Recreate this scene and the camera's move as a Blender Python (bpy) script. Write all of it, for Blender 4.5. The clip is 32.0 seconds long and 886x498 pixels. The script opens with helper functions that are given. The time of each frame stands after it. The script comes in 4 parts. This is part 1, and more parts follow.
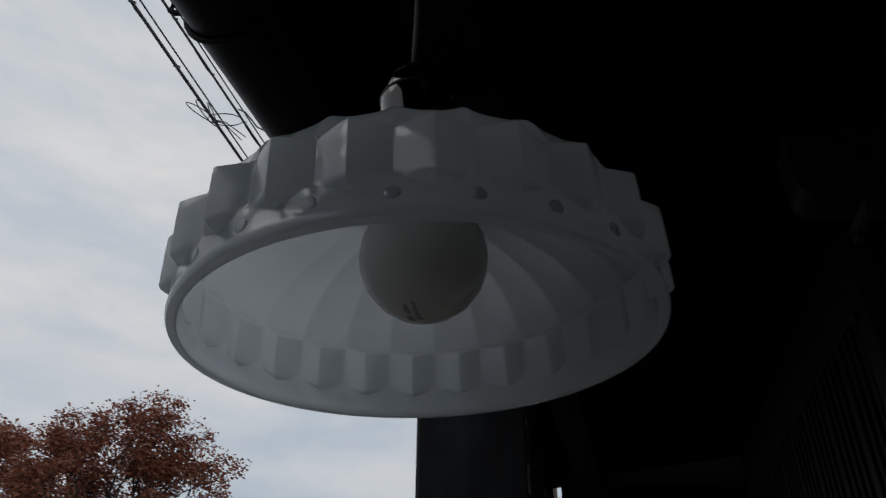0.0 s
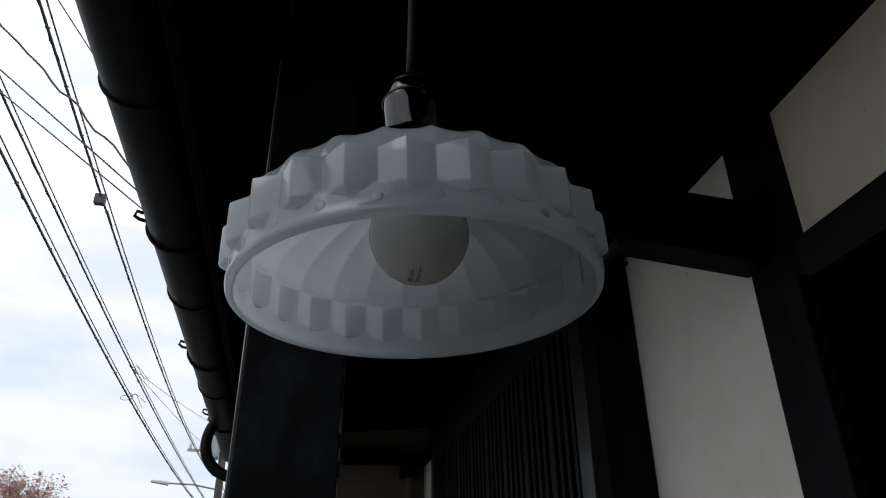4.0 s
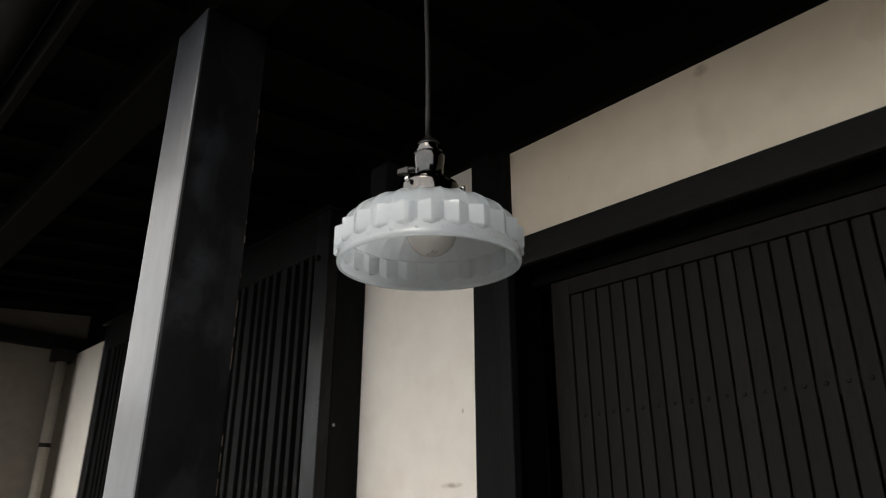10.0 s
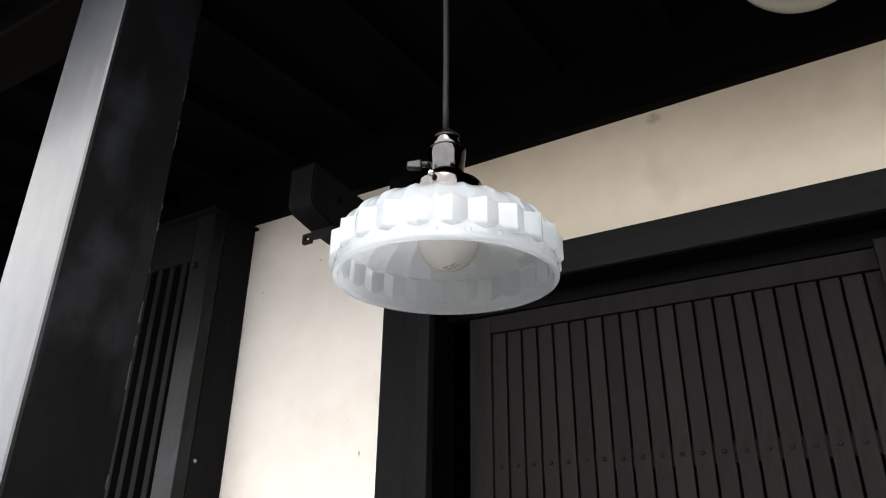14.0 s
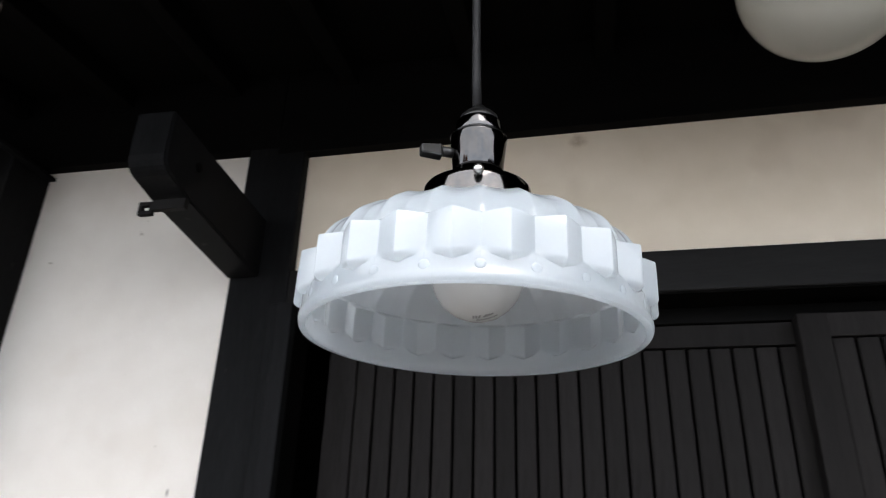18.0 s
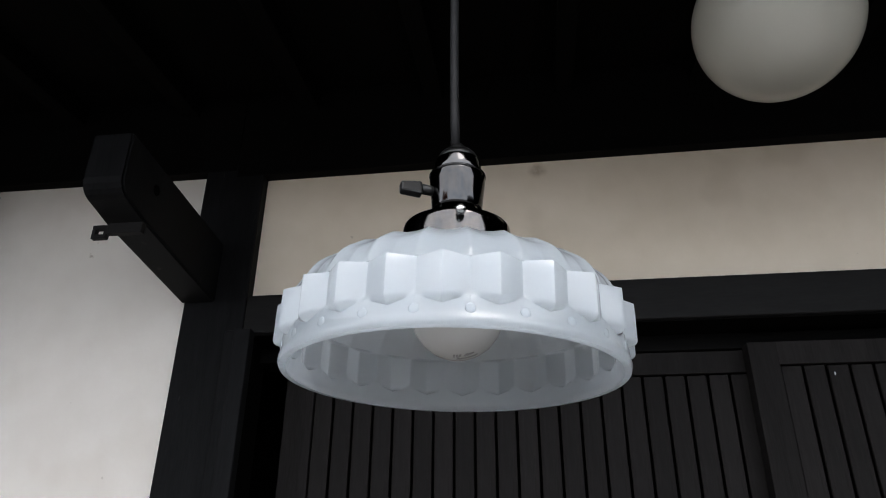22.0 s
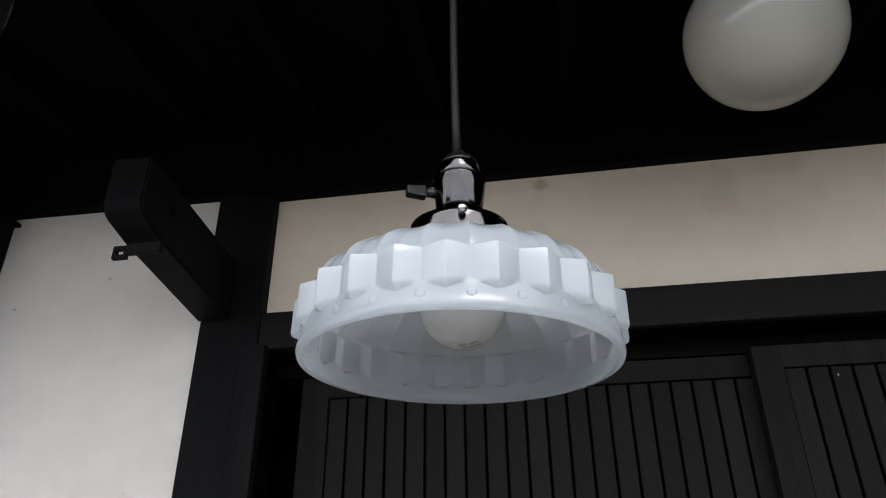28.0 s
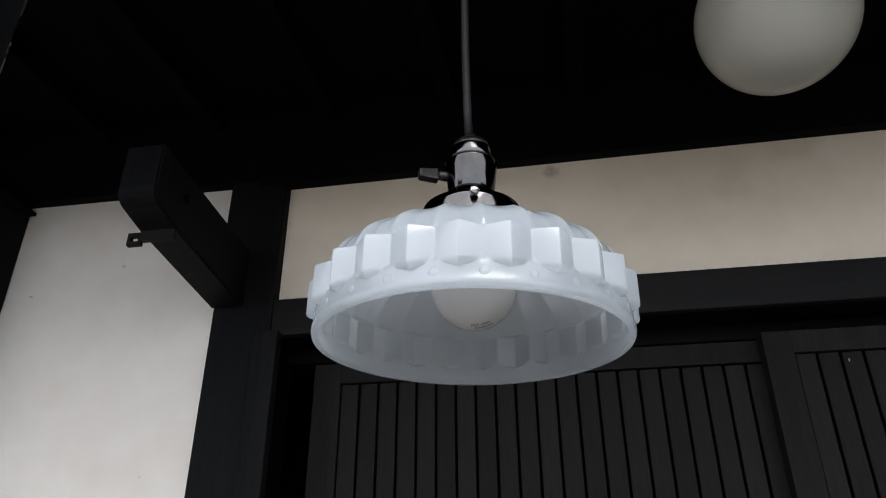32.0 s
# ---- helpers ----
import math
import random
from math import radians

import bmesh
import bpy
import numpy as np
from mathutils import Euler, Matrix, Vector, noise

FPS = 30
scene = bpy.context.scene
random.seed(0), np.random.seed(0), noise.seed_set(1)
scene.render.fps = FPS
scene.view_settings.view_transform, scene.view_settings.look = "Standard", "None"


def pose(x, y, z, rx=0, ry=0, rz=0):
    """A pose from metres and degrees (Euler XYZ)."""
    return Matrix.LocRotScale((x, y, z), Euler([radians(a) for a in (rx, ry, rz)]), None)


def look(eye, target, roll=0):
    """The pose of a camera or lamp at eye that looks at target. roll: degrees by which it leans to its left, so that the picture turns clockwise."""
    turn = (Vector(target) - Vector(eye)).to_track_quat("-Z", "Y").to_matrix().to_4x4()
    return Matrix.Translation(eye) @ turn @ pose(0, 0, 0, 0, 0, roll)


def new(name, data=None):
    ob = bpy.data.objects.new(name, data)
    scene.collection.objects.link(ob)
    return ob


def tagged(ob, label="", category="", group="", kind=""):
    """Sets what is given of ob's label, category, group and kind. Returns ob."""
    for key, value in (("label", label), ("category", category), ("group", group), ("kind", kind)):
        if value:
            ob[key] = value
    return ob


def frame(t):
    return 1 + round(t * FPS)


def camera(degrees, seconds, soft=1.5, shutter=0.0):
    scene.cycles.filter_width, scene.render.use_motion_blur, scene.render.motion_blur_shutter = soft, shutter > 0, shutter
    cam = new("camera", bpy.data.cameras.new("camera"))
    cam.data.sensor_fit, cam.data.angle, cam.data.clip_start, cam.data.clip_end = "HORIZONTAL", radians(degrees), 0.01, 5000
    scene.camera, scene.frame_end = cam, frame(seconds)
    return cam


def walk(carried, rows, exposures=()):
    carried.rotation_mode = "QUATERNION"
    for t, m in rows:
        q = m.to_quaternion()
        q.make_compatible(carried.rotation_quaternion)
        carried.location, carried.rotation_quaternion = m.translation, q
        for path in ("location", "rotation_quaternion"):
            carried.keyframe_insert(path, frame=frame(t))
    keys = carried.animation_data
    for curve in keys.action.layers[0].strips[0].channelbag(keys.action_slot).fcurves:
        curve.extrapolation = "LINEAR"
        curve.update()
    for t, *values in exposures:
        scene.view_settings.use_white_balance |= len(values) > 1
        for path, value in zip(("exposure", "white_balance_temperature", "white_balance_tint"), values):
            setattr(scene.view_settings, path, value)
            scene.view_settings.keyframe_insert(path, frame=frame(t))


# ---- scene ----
cam = camera(64.0, 32.0, soft=1.1, shutter=0.3)
# seconds, eye x y z, yaw, pitch, roll
ROWS = [
    (0, 0.102, -0.353, 1.739, 14.11, 30.91, -0.29),
    (0.5, 0.128, -0.449, 1.715, 10.55, 28.10, 1.07),
    (1, 0.147, -0.580, 1.727, 9.90, 24.97, 0.14),
    (1.5, 0.050, -0.534, 1.717, 3.94, 24.65, -0.73),
    (2, -0.058, -0.488, 1.710, -6.43, 26.87, -0.42),
    (2.5, -0.065, -0.476, 1.681, -12.09, 28.79, -0.16),
    (3, -0.085, -0.469, 1.692, -13.81, 28.43, 0.59),
    (3.5, -0.080, -0.459, 1.678, -12.83, 28.69, 0.38),
    (4, -0.079, -0.469, 1.686, -11.64, 28.06, 0.54),
    (4.5, -0.075, -0.469, 1.677, -10.49, 28.22, 0.31),
    (6.5, -0.070, -0.482, 1.679, -9.40, 27.59, 0.44),
    (7, -0.081, -0.493, 1.686, -9.23, 27.02, 0.92),
    (7.5, -0.075, -0.486, 1.679, -9.42, 27.27, 0.69),
    (8, -0.077, -0.488, 1.689, -9.54, 26.87, 0.64),
    (8.5, -0.112, -0.510, 1.658, -15.15, 24.92, -1.05),
    (9, -0.157, -0.555, 1.618, -20.20, 23.70, -2.30),
    (9.3, -0.274, -0.656, 1.528, -27.49, 23.43, -0.91),
    (9.5, -0.424, -0.725, 1.494, -33.54, 23.34, 1.16),
    (9.7, -0.549, -0.760, 1.506, -37.93, 22.13, 1.02),
    (10, -0.661, -0.717, 1.535, -43.85, 21.68, -0.01),
    (10.5, -0.803, -0.563, 1.549, -51.14, 21.88, 0.33),
    (11, -0.748, -0.529, 1.558, -52.31, 22.72, 0.61),
    (11.5, -0.688, -0.476, 1.573, -53.83, 24.00, 0.12),
    (12, -0.669, -0.430, 1.586, -58.42, 24.69, -0.33),
    (12.5, -0.688, -0.419, 1.589, -60.34, 24.75, -0.02),
    (13, -0.689, -0.408, 1.578, -60.70, 25.00, -0.12),
    (13.5, -0.701, -0.391, 1.564, -60.72, 25.11, -0.80),
    (14, -0.676, -0.404, 1.577, -59.17, 24.69, -0.68),
    (14.5, -0.686, -0.376, 1.548, -60.28, 25.44, -1.39),
    (16.5, -0.648, -0.353, 1.595, -60.97, 24.03, -1.89),
    (17, -0.630, -0.306, 1.657, -65.14, 22.44, -2.09),
    (17.5, -0.556, -0.240, 1.703, -65.63, 22.74, -3.06),
    (18, -0.524, -0.085, 1.730, -78.71, 24.53, -1.60),
    (18.5, -0.525, -0.046, 1.739, -84.54, 25.71, -0.98),
    (19, -0.535, -0.058, 1.742, -84.80, 26.25, -0.05),
    (19.5, -0.539, -0.058, 1.745, -84.06, 26.02, -0.08),
    (20, -0.534, -0.062, 1.741, -83.29, 26.00, -0.29),
    (20.5, -0.531, -0.063, 1.742, -82.92, 25.93, -0.41),
    (21, -0.534, -0.062, 1.746, -82.88, 25.84, -0.34),
    (21.5, -0.533, -0.066, 1.741, -82.67, 26.17, -0.50),
    (22, -0.537, -0.061, 1.742, -82.72, 26.19, -0.43),
    (22.5, -0.542, -0.062, 1.739, -82.54, 25.84, -0.60),
    (23, -0.542, -0.066, 1.735, -82.88, 25.71, -0.64),
    (23.5, -0.543, -0.064, 1.737, -83.50, 25.42, -0.58),
    (24, -0.540, -0.068, 1.734, -83.50, 25.51, -0.47),
    (24.5, -0.540, -0.070, 1.734, -83.26, 25.49, -0.33),
    (25, -0.543, -0.066, 1.736, -83.35, 25.40, -0.05),
    (25.5, -0.549, -0.069, 1.730, -82.98, 25.82, 0.13),
    (27.5, -0.562, -0.069, 1.705, -81.56, 28.61, 0.40),
    (28, -0.563, -0.069, 1.702, -81.42, 28.21, 0.44),
    (28.5, -0.561, -0.069, 1.697, -81.15, 28.37, 0.39),
    (29, -0.560, -0.066, 1.702, -81.22, 28.13, 0.37),
    (29.5, -0.560, -0.071, 1.697, -80.95, 28.25, 0.50),
    (30, -0.558, -0.068, 1.700, -80.90, 28.20, 0.45),
    (30.5, -0.563, -0.066, 1.700, -80.78, 28.03, 0.37),
    (31, -0.563, -0.068, 1.698, -80.62, 27.96, 0.28),
    (31.5, -0.566, -0.065, 1.697, -80.63, 27.87, 0.34),
    (32, -0.567, -0.067, 1.692, -80.68, 27.41, 0.20),
]
# seconds, stops, kelvin, tint: the lens opens up as the bright sky leaves the view
EXPOSURES = [(0.0, -1.1, 6500, 10), (1.0, -0.65, 6500, 10), (2.0, -0.68, 6500, 10), (3.0, -0.57, 6500, 10), (4.0, -0.33, 6500, 10), (7.0, -0.42, 6850, 12), (8.0, -0.42, 7000, 12), (9.0, -0.28, 7150, 12), (10.0, 1.2, 7450, 12), (11.0, 1.86, 7400, 13), (13.0, 2.33, 7250, 14), (14.0, 2.23, 7150, 14), (17.0, 2.24, 6750, 14), (18.0, 1.96, 6650, 13), (19.0, 1.66, 6580, 13), (23.0, 1.53, 6580, 13), (32.0, 1.51, 6580, 13)]
walk(cam, [(t, pose(x, y, z, 90 + pitch, roll, yaw)) for t, x, y, z, yaw, pitch, roll in ROWS], EXPOSURES)

# ---- sky and sun ----
SUN_EL, SUN_AZ = 49.0, 245.0
world = bpy.data.worlds.new("overcast_sky")
scene.world = world
world.use_nodes = True
wn, wl = world.node_tree.nodes, world.node_tree.links
wn.clear()
w_out = wn.new("ShaderNodeOutputWorld")
w_bg = wn.new("ShaderNodeBackground")
w_sky = wn.new("ShaderNodeTexSky")
w_sky.sky_type = "NISHITA"
w_sky.sun_disc = False
w_sky.sun_elevation = radians(SUN_EL)
w_sky.sun_rotation = radians(SUN_AZ)
w_co = wn.new("ShaderNodeTexCoord")
w_map = wn.new("ShaderNodeMapping")
w_map.inputs["Scale"].default_value = (2.2, 2.2, 6.0)
w_noise = wn.new("ShaderNodeTexNoise")
w_noise.inputs["Scale"].default_value = 1.7
w_noise.inputs["Detail"].default_value = 7
w_noise.inputs["Roughness"].default_value = 0.55
w_ramp = wn.new("ShaderNodeValToRGB")
w_ramp.color_ramp.elements[0].position = 0.36
w_ramp.color_ramp.elements[0].color = (7.0, 7.8, 8.7, 1)
w_ramp.color_ramp.elements[1].position = 0.62
w_ramp.color_ramp.elements[1].color = (9.5, 9.6, 9.8, 1)
w_mix = wn.new("ShaderNodeMix")
w_mix.data_type = "RGBA"
w_mix.inputs["Factor"].default_value = 0.88
wl.new(w_co.outputs["Generated"], w_map.inputs["Vector"])
wl.new(w_map.outputs["Vector"], w_noise.inputs["Vector"])
wl.new(w_noise.outputs["Fac"], w_ramp.inputs["Fac"])
wl.new(w_sky.outputs["Color"], w_mix.inputs["A"])
wl.new(w_ramp.outputs["Color"], w_mix.inputs["B"])
w_xyz = wn.new("ShaderNodeSeparateXYZ")
w_high = wn.new("ShaderNodeMapRange")
w_high.inputs["From Min"].default_value, w_high.inputs["From Max"].default_value = 0.05, 0.5
w_tone = wn.new("ShaderNodeMix")
w_tone.data_type = "RGBA"
w_tone.inputs["A"].default_value = (0.82, 0.868, 0.918, 1)
w_tone.inputs["B"].default_value = (1.13, 1.105, 1.07, 1)
w_haze = wn.new("ShaderNodeMix")
w_haze.data_type, w_haze.blend_type = "RGBA", "MULTIPLY"
w_haze.inputs["Factor"].default_value = 1.0
wl.new(w_co.outputs["Generated"], w_xyz.inputs["Vector"])
wl.new(w_xyz.outputs["Z"], w_high.inputs["Value"])
wl.new(w_high.outputs["Result"], w_tone.inputs["Factor"])
wl.new(w_mix.outputs["Result"], w_haze.inputs["A"])
wl.new(w_tone.outputs["Result"], w_haze.inputs["B"])
wl.new(w_haze.outputs["Result"], w_bg.inputs["Color"])
w_bg.inputs["Strength"].default_value = 0.148
wl.new(w_bg.outputs["Background"], w_out.inputs["Surface"])

sun = new("sun", bpy.data.lights.new("sun", "SUN"))
sun.data.energy = 0.4
sun.data.angle = radians(25)
sun.data.color = (1.0, 0.97, 0.93)
sun.matrix_world = look((-30, -14, 38), (0, 0, 0))


# ---- materials ----
def nodes_of(name):
    m = bpy.data.materials.new(name)
    m.use_nodes = True
    n, l = m.node_tree.nodes, m.node_tree.links
    return m, n, l, n["Principled BSDF"]


def noise_node(n, l, scale, detail=5, stretch=(1, 1, 1), seed=0.0, coord="Object"):
    co = n.new("ShaderNodeTexCoord")
    mp = n.new("ShaderNodeMapping")
    mp.inputs["Scale"].default_value = stretch
    mp.inputs["Location"].default_value = (seed, seed * 0.7, seed * 1.3)
    tx = n.new("ShaderNodeTexNoise")
    tx.inputs["Scale"].default_value = scale
    tx.inputs["Detail"].default_value = detail
    l.new(co.outputs[coord], mp.inputs["Vector"])
    l.new(mp.outputs["Vector"], tx.inputs["Vector"])
    return tx


def ramp_node(n, l, source, stops):
    r = n.new("ShaderNodeValToRGB")
    while len(r.color_ramp.elements) < len(stops):
        r.color_ramp.elements.new(0.5)
    for e, (p, c) in zip(r.color_ramp.elements, stops):
        e.position, e.color = p, (*c, 1)
    l.new(source, r.inputs["Fac"])
    return r


def grained(name, dark, light, rough=(0.3, 0.5), scale=6.0, stretch=(1, 1, 1), bump=0.15, metal=0.0, vary=0.0, spec=0.5, coat=0.0):
    """A surface with two scales of colour change, uneven gloss and fine relief."""
    m, n, l, b = nodes_of(name)
    big = noise_node(n, l, scale, 4, stretch, 1.3)
    fine = noise_node(n, l, scale * 9, 6, stretch, 4.1)
    mix = n.new("ShaderNodeMath")
    mix.operation = "MULTIPLY_ADD"
    mix.inputs[1].default_value = 0.45
    l.new(fine.outputs["Fac"], mix.inputs[0])
    half = n.new("ShaderNodeMath")
    half.operation = "MULTIPLY"
    half.inputs[1].default_value = 0.55
    l.new(big.outputs["Fac"], half.inputs[0])
    l.new(half.outputs[0], mix.inputs[2])
    r = ramp_node(n, l, mix.outputs[0], [(0.32, dark), (0.66, light)])
    last = r.outputs["Color"]
    if vary:
        info = n.new("ShaderNodeObjectInfo")
        amount = n.new("ShaderNodeMapRange")
        amount.inputs["To Min"].default_value = 1 - vary
        amount.inputs["To Max"].default_value = 1 + vary
        l.new(info.outputs["Random"], amount.inputs["Value"])
        tint = n.new("ShaderNodeHueSaturation")
        l.new(amount.outputs["Result"], tint.inputs["Value"])
        l.new(last, tint.inputs["Color"])
        last = tint.outputs["Color"]
    l.new(last, b.inputs["Base Color"])
    rr = n.new("ShaderNodeMapRange")
    rr.inputs["To Min"].default_value, rr.inputs["To Max"].default_value = rough
    l.new(big.outputs["Fac"], rr.inputs["Value"])
    l.new(rr.outputs["Result"], b.inputs["Roughness"])
    b.inputs["Metallic"].default_value = metal
    b.inputs["Specular IOR Level"].default_value = spec
    b.inputs["Coat Weight"].default_value = coat
    b.inputs["Coat Roughness"].default_value = 0.12
    if bump:
        bp = n.new("ShaderNodeBump")
        bp.inputs["Strength"].default_value = bump
        bp.inputs["Distance"].default_value = 0.002
        l.new(fine.outputs["Fac"], bp.inputs["Height"])
        l.new(bp.outputs["Normal"], b.inputs["Normal"])
    return m


WOOD = grained("dark_stained_wood", (0.0045, 0.0045, 0.0047), (0.0095, 0.0095, 0.010), (0.45, 0.6), 5, (6, 6, 0.7), 0.12, vary=0.12, spec=0.04)
WOOD_Y = grained("dark_stained_beam", (0.0062, 0.0058, 0.0056), (0.0125, 0.0117, 0.0113), (0.45, 0.6), 5, (6, 0.7, 6), 0.12, vary=0.12, spec=0.1)
# near-black beams: the shade under the eaves is put into the colour
EAVE = grained("shade_black_beam", (0.002, 0.002, 0.002), (0.005, 0.0046, 0.0043), (0.6, 0.8), 5, (6, 0.7, 6), 0.1, spec=0.03)
POST = grained("black_lacquered_post", (0.004, 0.004, 0.0045), (0.009, 0.009, 0.010), (0.16, 0.6), 3.5, (3, 3, 1.2), 0.06, spec=0.12, coat=0.06)
DOOR = grained("black_brown_door_wood", (0.0084, 0.0074, 0.0071), (0.0168, 0.0151, 0.0145), (0.55, 0.7), 5, (7, 7, 0.6), 0.12, vary=0.18, spec=0.06)
# far darker than bare boards: shade of eaves and recesses sits in this colour
SOFFIT = grained("shade_black_boards", (0.0015, 0.0015, 0.0015), (0.0038, 0.0034, 0.003), (0.7, 0.9), 4, (0.8, 6, 6), 0.1, spec=0.02)
PLASTER = grained("cream_lime_plaster", (0.71, 0.66, 0.596), (0.79, 0.745, 0.683), (0.85, 0.95), 1.4, (1, 1, 1), 0.12)


def speckled(m, colour, scale, limit, amount, stretch=(1, 1, 1)):
    """Adds sparse marks with a shape of their own to a surface's colour."""
    n, l = m.node_tree.nodes, m.node_tree.links
    b = n["Principled BSDF"]
    base = b.inputs["Base Color"].links[0].from_socket
    spot = noise_node(n, l, scale, 3, stretch, 9.4)
    mask = ramp_node(n, l, spot.outputs["Fac"], [(limit, (0, 0, 0)), (limit + 0.05, (amount, amount, amount))])
    mix = n.new("ShaderNodeMix")
    mix.data_type = "RGBA"
    mix.inputs["B"].default_value = (*colour, 1)
    l.new(mask.outputs["Color"], mix.inputs["Factor"])
    l.new(base, mix.inputs["A"])
    l.new(mix.outputs["Result"], b.inputs["Base Color"])
    return m


PANEL = grained("smoke_tanned_plaster", (0.74, 0.635, 0.495), (0.84, 0.735, 0.6), (0.85, 0.95), 1.4, (1, 1, 1), 0.12)
speckled(PANEL, (0.3, 0.24, 0.17), 26, 0.735, 0.6)
speckled(PANEL, (0.52, 0.42, 0.3), 2.6, 0.6, 0.25)
speckled(PLASTER, (0.3, 0.24, 0.17), 26, 0.735, 0.6)
speckled(PLASTER, (0.5, 0.41, 0.3), 3.2, 0.66, 0.1)


def blotch(m, centre, size, colour, amount):
    """One soft patch at a place of its own, for stains and painted sheen."""
    n, l = m.node_tree.nodes, m.node_tree.links
    b = n["Principled BSDF"]
    base = b.inputs["Base Color"].links[0].from_socket
    co = n.new("ShaderNodeTexCoord")
    mp = n.new("ShaderNodeMapping")
    mp.vector_type = "TEXTURE"
    mp.inputs["Location"].default_value = centre
    mp.inputs["Scale"].default_value = size
    ball = n.new("ShaderNodeTexGradient")
    ball.gradient_type = "SPHERICAL"
    l.new(co.outputs["Object"], mp.inputs["Vector"])
    l.new(mp.outputs["Vector"], ball.inputs["Vector"])
    rough = noise_node(n, l, 60, 4, (1, 1, 1), 3.3)
    times = n.new("ShaderNodeMath")
    times.operation = "MULTIPLY"
    l.new(ball.outputs["Fac"], times.inputs[0])
    l.new(rough.outputs["Fac"], times.inputs[1])
    mask = ramp_node(n, l, times.outputs[0], [(0.08, (0, 0, 0)), (0.45, (amount, amount, amount))])
    mix = n.new("ShaderNodeMix")
    mix.data_type = "RGBA"
    mix.inputs["B"].default_value = (*colour, 1)
    l.new(mask.outputs["Color"], mix.inputs["Factor"])
    l.new(base, mix.inputs["A"])
    l.new(mix.outputs["Result"], b.inputs["Base Color"])
    return m


blotch(PANEL, (0.83, -0.093, 2.606), (0.05, 0.03, 0.028), (0.38, 0.27, 0.17), 0.6)
blotch(PLASTER, (0.83, 0.752, 1.86), (0.05, 0.004, 0.011), (0.12, 0.1, 0.08), 0.9)
blotch(PLASTER, (0.83, 0.80, 1.655), (0.05, 0.06, 0.012), (0.3, 0.24, 0.18), 0.7)
# mottled bluish sheen of the lacquer, painted into the post's colour
speckled(POST, (0.015, 0.0165, 0.019), 7, 0.53, 0.5, (1.5, 1.5, 0.55))
speckled(WOOD, (0.03, 0.028, 0.026), 22, 0.70, 0.7, (2, 2, 0.5))
# cream plaster darkened in colour for the shade deep under the eaves
FAR_PLASTER = grained("shaded_cream_plaster", (0.08, 0.066, 0.052), (0.112, 0.095, 0.077), (0.85, 0.95), 2.2, (1, 1, 1), 0.1)
HOLDER = grained("shade_holder_chrome", (0.065, 0.063, 0.062), (0.095, 0.092, 0.09), (0.05, 0.09), 30, (1, 1, 1), 0, 1.0)
NICKEL = grained("nickel_screw", (0.5, 0.5, 0.49), (0.62, 0.62, 0.6), (0.2, 0.3), 30, (1, 1, 1), 0, 1.0)
BRIGHT_CHROME = grained("bright_chrome", (0.065, 0.064, 0.064), (0.09, 0.089, 0.089), (0.06, 0.11), 30, (1, 1, 1), 0, 1.0)
CHROME = grained("polished_chrome", (0.042, 0.042, 0.042), (0.062, 0.061, 0.061), (0.06, 0.11), 30, (1, 1, 1), 0, 1.0)
BLACK = grained("black_bakelite", (0.005, 0.005, 0.005), (0.009, 0.009, 0.009), (0.25, 0.35), 20, (1, 1, 1), 0, spec=0.35)
RUBBER = grained("dark_grey_cord", (0.0045, 0.0045, 0.005), (0.0085, 0.0085, 0.009), (0.5, 0.6), 60, (1, 1, 1), 0.1, spec=0.25)
PRINT = grained("faded_grey_print", (0.24, 0.23, 0.22), (0.3, 0.29, 0.28), (0.5, 0.6), 60)
IRON = grained("black_iron", (0.005, 0.0046, 0.0046), (0.011, 0.0098, 0.0094), (0.55, 0.75), 40, (1, 1, 1), 0.2, 0.0, spec=0.1)
DARK_BOARD = grained("weathered_dark_brown_board", (0.012, 0.009, 0.007), (0.024, 0.018, 0.014), (0.7, 0.85), 4, (4, 4, 0.4), 0.3)
GUTTER = grained("dark_brown_gutter_plastic", (0.0045, 0.004, 0.004), (0.008, 0.0072, 0.0068), (0.4, 0.55), 7, (1, 0.3, 1), 0.1, spec=0.1)
GREY_PIPE = grained("cream_painted_pipe", (0.13, 0.112, 0.09), (0.19, 0.165, 0.135), (0.4, 0.6), 8)
ASPHALT = grained("worn_asphalt", (0.08, 0.08, 0.08), (0.13, 0.128, 0.125), (0.8, 0.95), 3, (1, 1, 1), 0.4)
PAVING = grained("grey_concrete_paving", (0.17, 0.166, 0.16), (0.23, 0.225, 0.217), (0.8, 0.9), 2, (1, 1, 1), 0.3)
POLE = grained("weathered_brown_pole", (0.05, 0.035, 0.028), (0.1, 0.075, 0.06), (0.7, 0.85), 3, (4, 4, 0.4), 0.3)
STEEL = grained("galvanised_steel", (0.3, 0.31, 0.32), (0.42, 0.43, 0.44), (0.35, 0.5), 10, (1, 1, 1), 0.1, 0.6)
CABLE = grained("black_cable_sheath", (0.07, 0.067, 0.075), (0.125, 0.12, 0.135), (0.6, 0.8), 4, (1, 1, 1), 0)
WHITE = grained("white_painted_metal", (0.6, 0.6, 0.58), (0.72, 0.72, 0.7), (0.4, 0.55), 5, (1, 1, 1), 0.05)
HORN = grained("cream_horn_enamel", (0.5, 0.45, 0.36), (0.62, 0.57, 0.48), (0.4, 0.55), 6, (1, 1, 1), 0.05)
BARK = grained("grey_brown_bark", (0.03, 0.022, 0.017), (0.075, 0.06, 0.05), (0.8, 0.95), 6, (1, 1, 0.3), 0.6)
